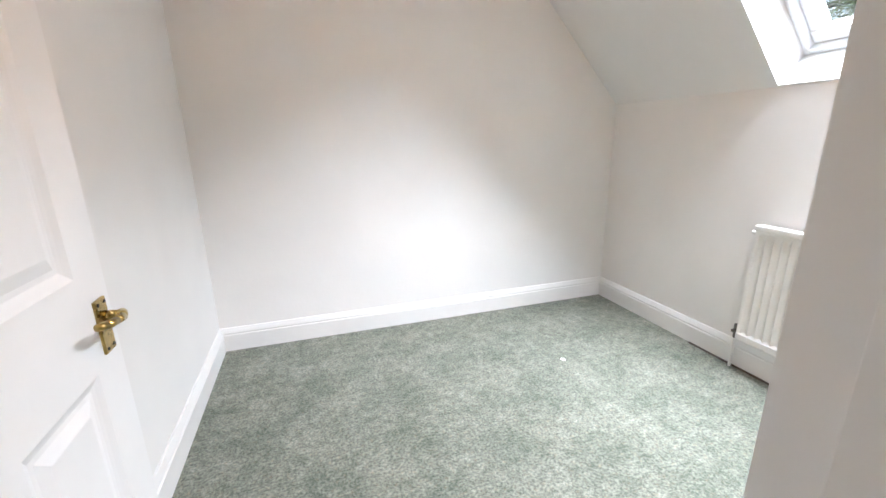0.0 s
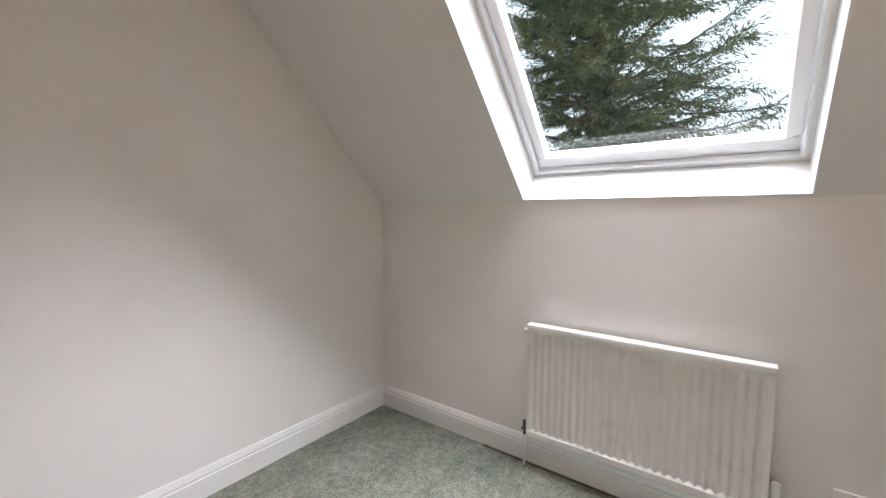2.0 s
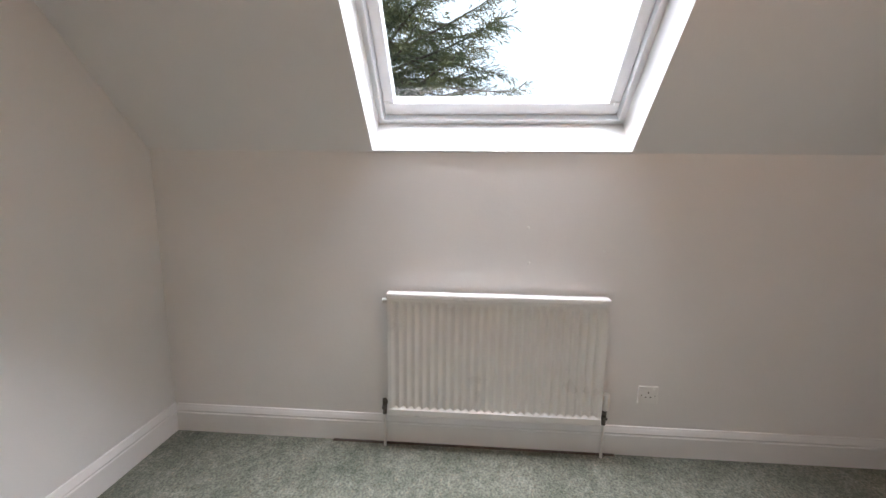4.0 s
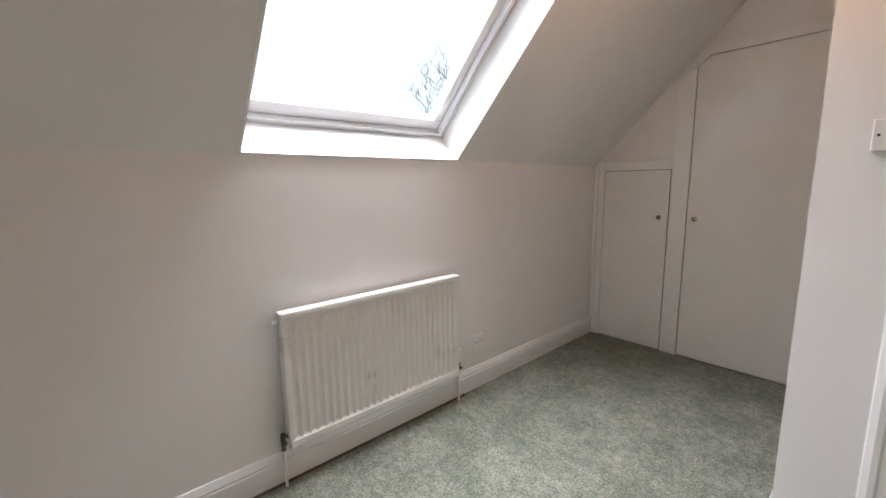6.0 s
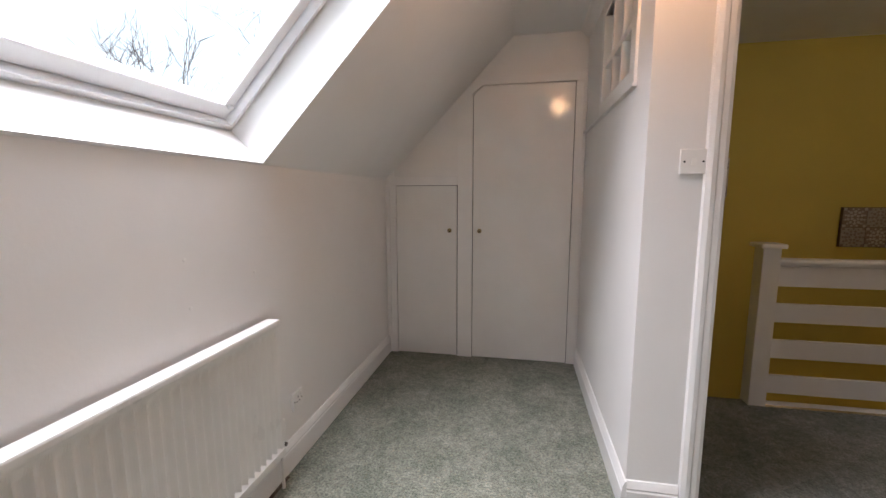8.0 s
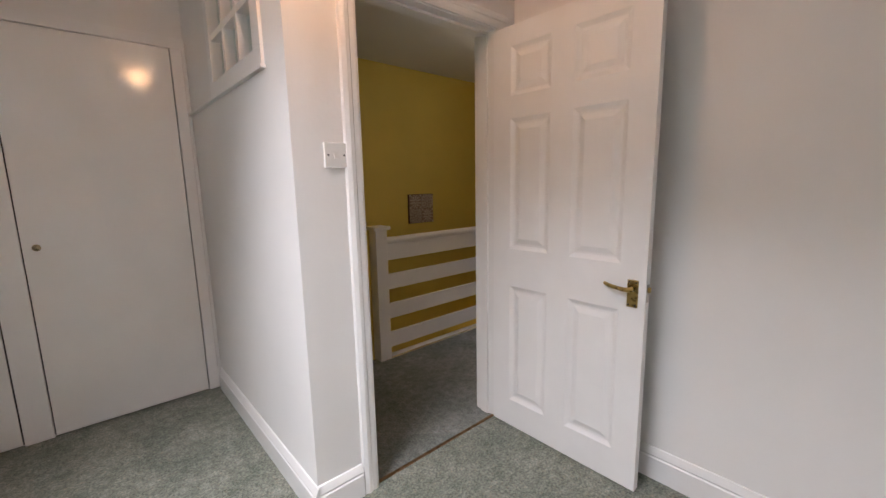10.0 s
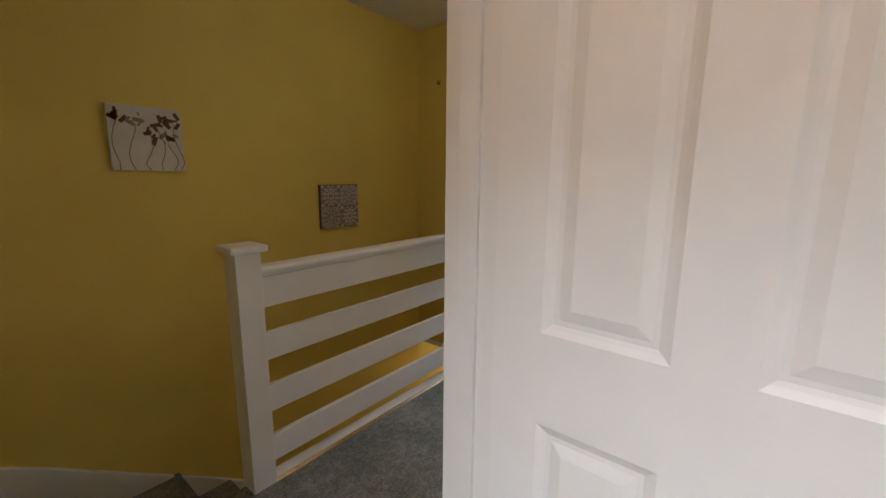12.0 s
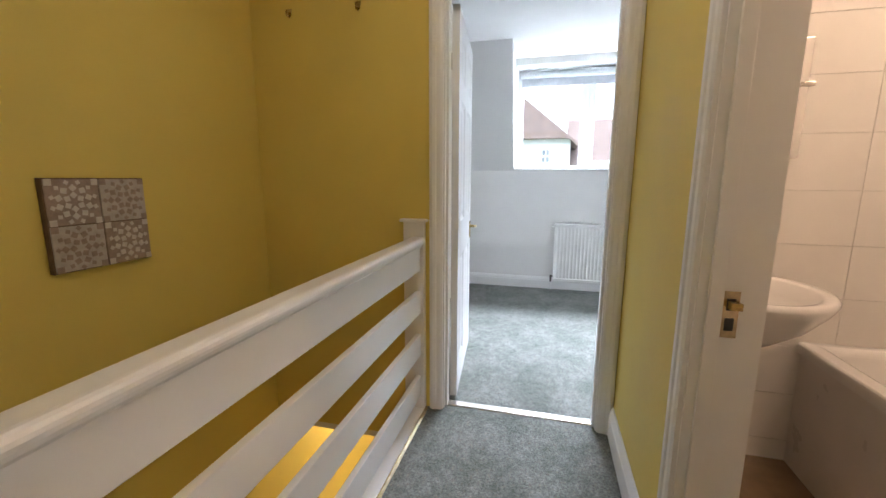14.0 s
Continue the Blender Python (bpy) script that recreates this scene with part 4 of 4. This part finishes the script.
# ---- added fill lamp, out of view, that lifts the lower stairwell ----
sl2 = empty("stair_fill_light", (-3.3, -1.35, -0.28))
tagged(sl2, "unseen round light added to brighten the lower stairs", "ceiling light")
bm = bmesh.new()
lathe(bm, [(0.1, 0), (0.1, -0.02), (0.08, -0.045), (0.03, -0.055)], I4)
part("shade", bm, glow_material("stair_fill_glow", (1, 0.82, 0.58), 4), sl2, smooth=True)
bulb("stair_fill_lamp", (-3.3, -1.35, -0.42), 6.5, (1, 0.86, 0.66), 0.06)

# ---- outside ----
bm = bmesh.new()
bmesh.ops.create_grid(bm, x_segments=8, y_segments=8, size=900)
bmesh.ops.translate(bm, vec=(0, 0, -5.3), verts=bm.verts)
structure(part("ground", bm, GRASS), "green lawn and gardens around the house", "ground")


def tube(verts, faces, pts, r0, r1, seg=5):
    """A tapering tube through pts, added to two lists."""
    n = len(pts) - 1
    start = len(verts)
    for i, p in enumerate(pts):
        d = (pts[min(i + 1, n)] - pts[max(i - 1, 0)]).normalized()
        a = d.cross(Vector((0.31, 0.77, 0.55))).normalized()
        b = d.cross(a)
        r = r0 + (r1 - r0) * i / n
        for k in range(seg):
            w = 2 * math.pi * k / seg
            verts.append(p + (a * math.cos(w) + b * math.sin(w)) * r)
    for i in range(n):
        for k in range(seg):
            u, v = start + i * seg + k, start + i * seg + (k + 1) % seg
            faces.append((u, v, v + seg, u + seg))


def from_lists(name, verts, faces, mat, parent):
    d = bpy.data.meshes.new(name)
    d.from_pydata(verts, [], faces)
    d.materials.append(mat)
    o = new(name, d)
    o.parent = parent
    return o


def conifer(at, height, radius, seed):
    e = empty("conifer_tree", at)
    tagged(e, "large dark green conifer with drooping feathery branches", "tree")
    rg = random.Random(seed)
    tv, tf, verts, faces = [], [], [], []
    tube(tv, tf, [Vector((0, 0, 0)), Vector((0.1, 0, height * 0.5)), Vector((0, 0.05, height))], 0.32, 0.03, 10)

    def leaf(p, d, up, ln, w):
        s = d.cross(up)
        s = s.normalized() * w if s.length > 1e-4 else Vector((w, 0, 0))
        k = len(verts)
        verts.extend([p, p + d * ln * 0.4 + s, p + d * ln, p + d * ln * 0.4 - s])
        faces.append((k, k + 1, k + 2, k + 3))
    z = height * 0.2
    while z < height * 0.985:
        frac = z / height
        rad = radius * (1 - frac) ** 0.7
        for _ in range(11):
            a = rg.uniform(0, 2 * math.pi)
            ln = rad * rg.uniform(0.6, 1.12)
            d = Vector((math.cos(a), math.sin(a), rg.uniform(-0.3, 0.55)))
            pts = [Vector((0, 0, z))]
            for s in range(6):
                pts.append(pts[-1] + d * ln / 6)
                d = (d + Vector((0, 0, -0.12 + 0.06 * s))).normalized()
            tube(tv, tf, pts, 0.04, 0.006, 4)
            for s in range(1, 7):
                for _k in range(26 if frac > 0.42 else 12):
                    p = pts[s - 1].lerp(pts[s], rg.random())
                    b = a + rg.uniform(-1.0, 1.0)
                    out = Vector((math.cos(b), math.sin(b), rg.uniform(-0.45, 0.3))).normalized()
                    tl = rg.uniform(0.25, 0.6) * (0.55 + 0.45 * (1 - frac))
                    for q in range(9):
                        base = p + out * tl * q / 9
                        d2 = (out + Vector((rg.uniform(-0.8, 0.8), rg.uniform(-0.8, 0.8), rg.uniform(-0.7, 0.3)))).normalized()
                        leaf(base, d2, Vector((rg.uniform(-0.5, 0.5), rg.uniform(-0.5, 0.5), 1)), tl * rg.uniform(0.16, 0.34), 0.013)
        z += height * 0.0175
    from_lists("trunk", tv, tf, BARK, e)
    from_lists("crown", verts, faces, NEEDLE, e)
    return e


conifer((8.6, 3.0, -5.3), 15.5, 4.9, 3)


def bare_tree(at, height, seed):
    e = empty("bare_tree", at)
    tagged(e, "leafless tree with many fine grey twigs", "tree")
    rg = random.Random(seed)
    tv, tf, wv, wf = [], [], [], []

    def grow(p, d, ln, r, depth):
        pts = [p]
        for s in range(3):
            d = (d + Vector((rg.uniform(-0.2, 0.2), rg.uniform(-0.2, 0.2), rg.uniform(-0.05, 0.15)))).normalized()
            pts.append(pts[-1] + d * ln / 3)
        if depth < 2:
            tube(tv, tf, pts, r, r * 0.62, 8)
        else:
            tube(wv, wf, pts, r, r * 0.55, 4)
        if depth < 7:
            for _ in range(3):
                side = Vector((rg.uniform(-1, 1), rg.uniform(-1, 1), rg.uniform(-0.15, 0.7)))
                grow(pts[rg.choice((1, 2, 3, 3))], (d * 0.9 + side * 1.0).normalized(), ln * rg.uniform(0.6, 0.8), max(r * 0.55, 0.0055), depth + 1)
    grow(Vector((0, 0, 0)), Vector((0, 0, 1)), height * 0.33, 0.22, 0)
    from_lists("trunk", tv, tf, BARK, e)
    from_lists("twigs", wv, wf, TWIG, e)
    return e


bare_tree((9.2, -10.3, -5.3), 14.1, 12)

house = empty("house", (-20, 0, -5.3))
tagged(house, "white rendered house with clay tiled roofs across the gardens", "house")


def hp(name, rows, mat):
    return boxes(name, mat, house, rows)


hp("wall", [(-6, 0, -9, 0.6, 0, 8.28)], RENDERED)
hp("wall", [(-6.5, -1.5, 0.6, 16, 0, 7.0)], RENDERED)
bm = bmesh.new()
prism(bm, [(-9.6, 8.28), (-4.2, 12.3), (1.0, 8.0), (0.9, 7.92), (0.5, 8.29)], "x", -6.4, 0.3)
part("roof", bm, ROOF, house)
bm = bmesh.new()
prism(bm, [(-7.2, 7.0), (-4, 9.6), (-0.9, 7.0)], "y", 0.6, 16.5)
part("roof", bm, ROOF, house)
for y in (-0.47, 0.05):
    w = boxes("window", UPVC, house, [(0, 0.05, y - 0.2, y + 0.2, 7.2, 7.85)])
    w.name = "window"
    for a in (-0.09, 0.09):
        for z in (7.37, 7.68):
            o = boxes("pane", DARKGLASS, w, [(0.05, 0.06, y + a - 0.07, y + a + 0.07, z - 0.12, z + 0.12)])


# ---- filled screw holes on the low wall ----
for y, z in ((0.70, 1.08), (0.69, 0.92), (0.36, 0.98)):
    bm = bmesh.new()
    lathe(bm, [(0.007, 0), (0.006, 0.0012), (0.002, 0.0018)], Matrix.Translation((KX, y, z)) @ pose(0, 0, 0, 0, -90), 9)
    tagged(part("wall_plug", bm, PLASTIC), "small white filled screw hole in the painted wall", "wall plug", "filled screw holes")

# ---- dark brown strip where the carpet meets the low wall ----
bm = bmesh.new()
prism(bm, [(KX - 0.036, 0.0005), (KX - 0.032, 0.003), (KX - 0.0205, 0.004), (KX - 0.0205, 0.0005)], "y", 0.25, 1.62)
structure(part("trim_carpet_edge", bm, EDGE_BROWN), "dark brown carpet edge under the radiator", "trim")

# ---- fluff on the carpet ----
bm = bmesh.new()
rng = random.Random(8)
for k in range(14):
    a = rng.uniform(0, 6.3)
    c = Vector((1.25 + rng.uniform(-0.009, 0.009), 1.70 + rng.uniform(-0.009, 0.009), 0.003))
    rod(bm, c - Vector((math.cos(a), math.sin(a), 0)) * 0.009, c + Vector((math.cos(a), math.sin(a), 0.4)) * 0.009, 0.003, 0.0015, 5)
tagged(part("lint_ball", bm, PLASTIC), "small white ball of fluff on the carpet", "lint")
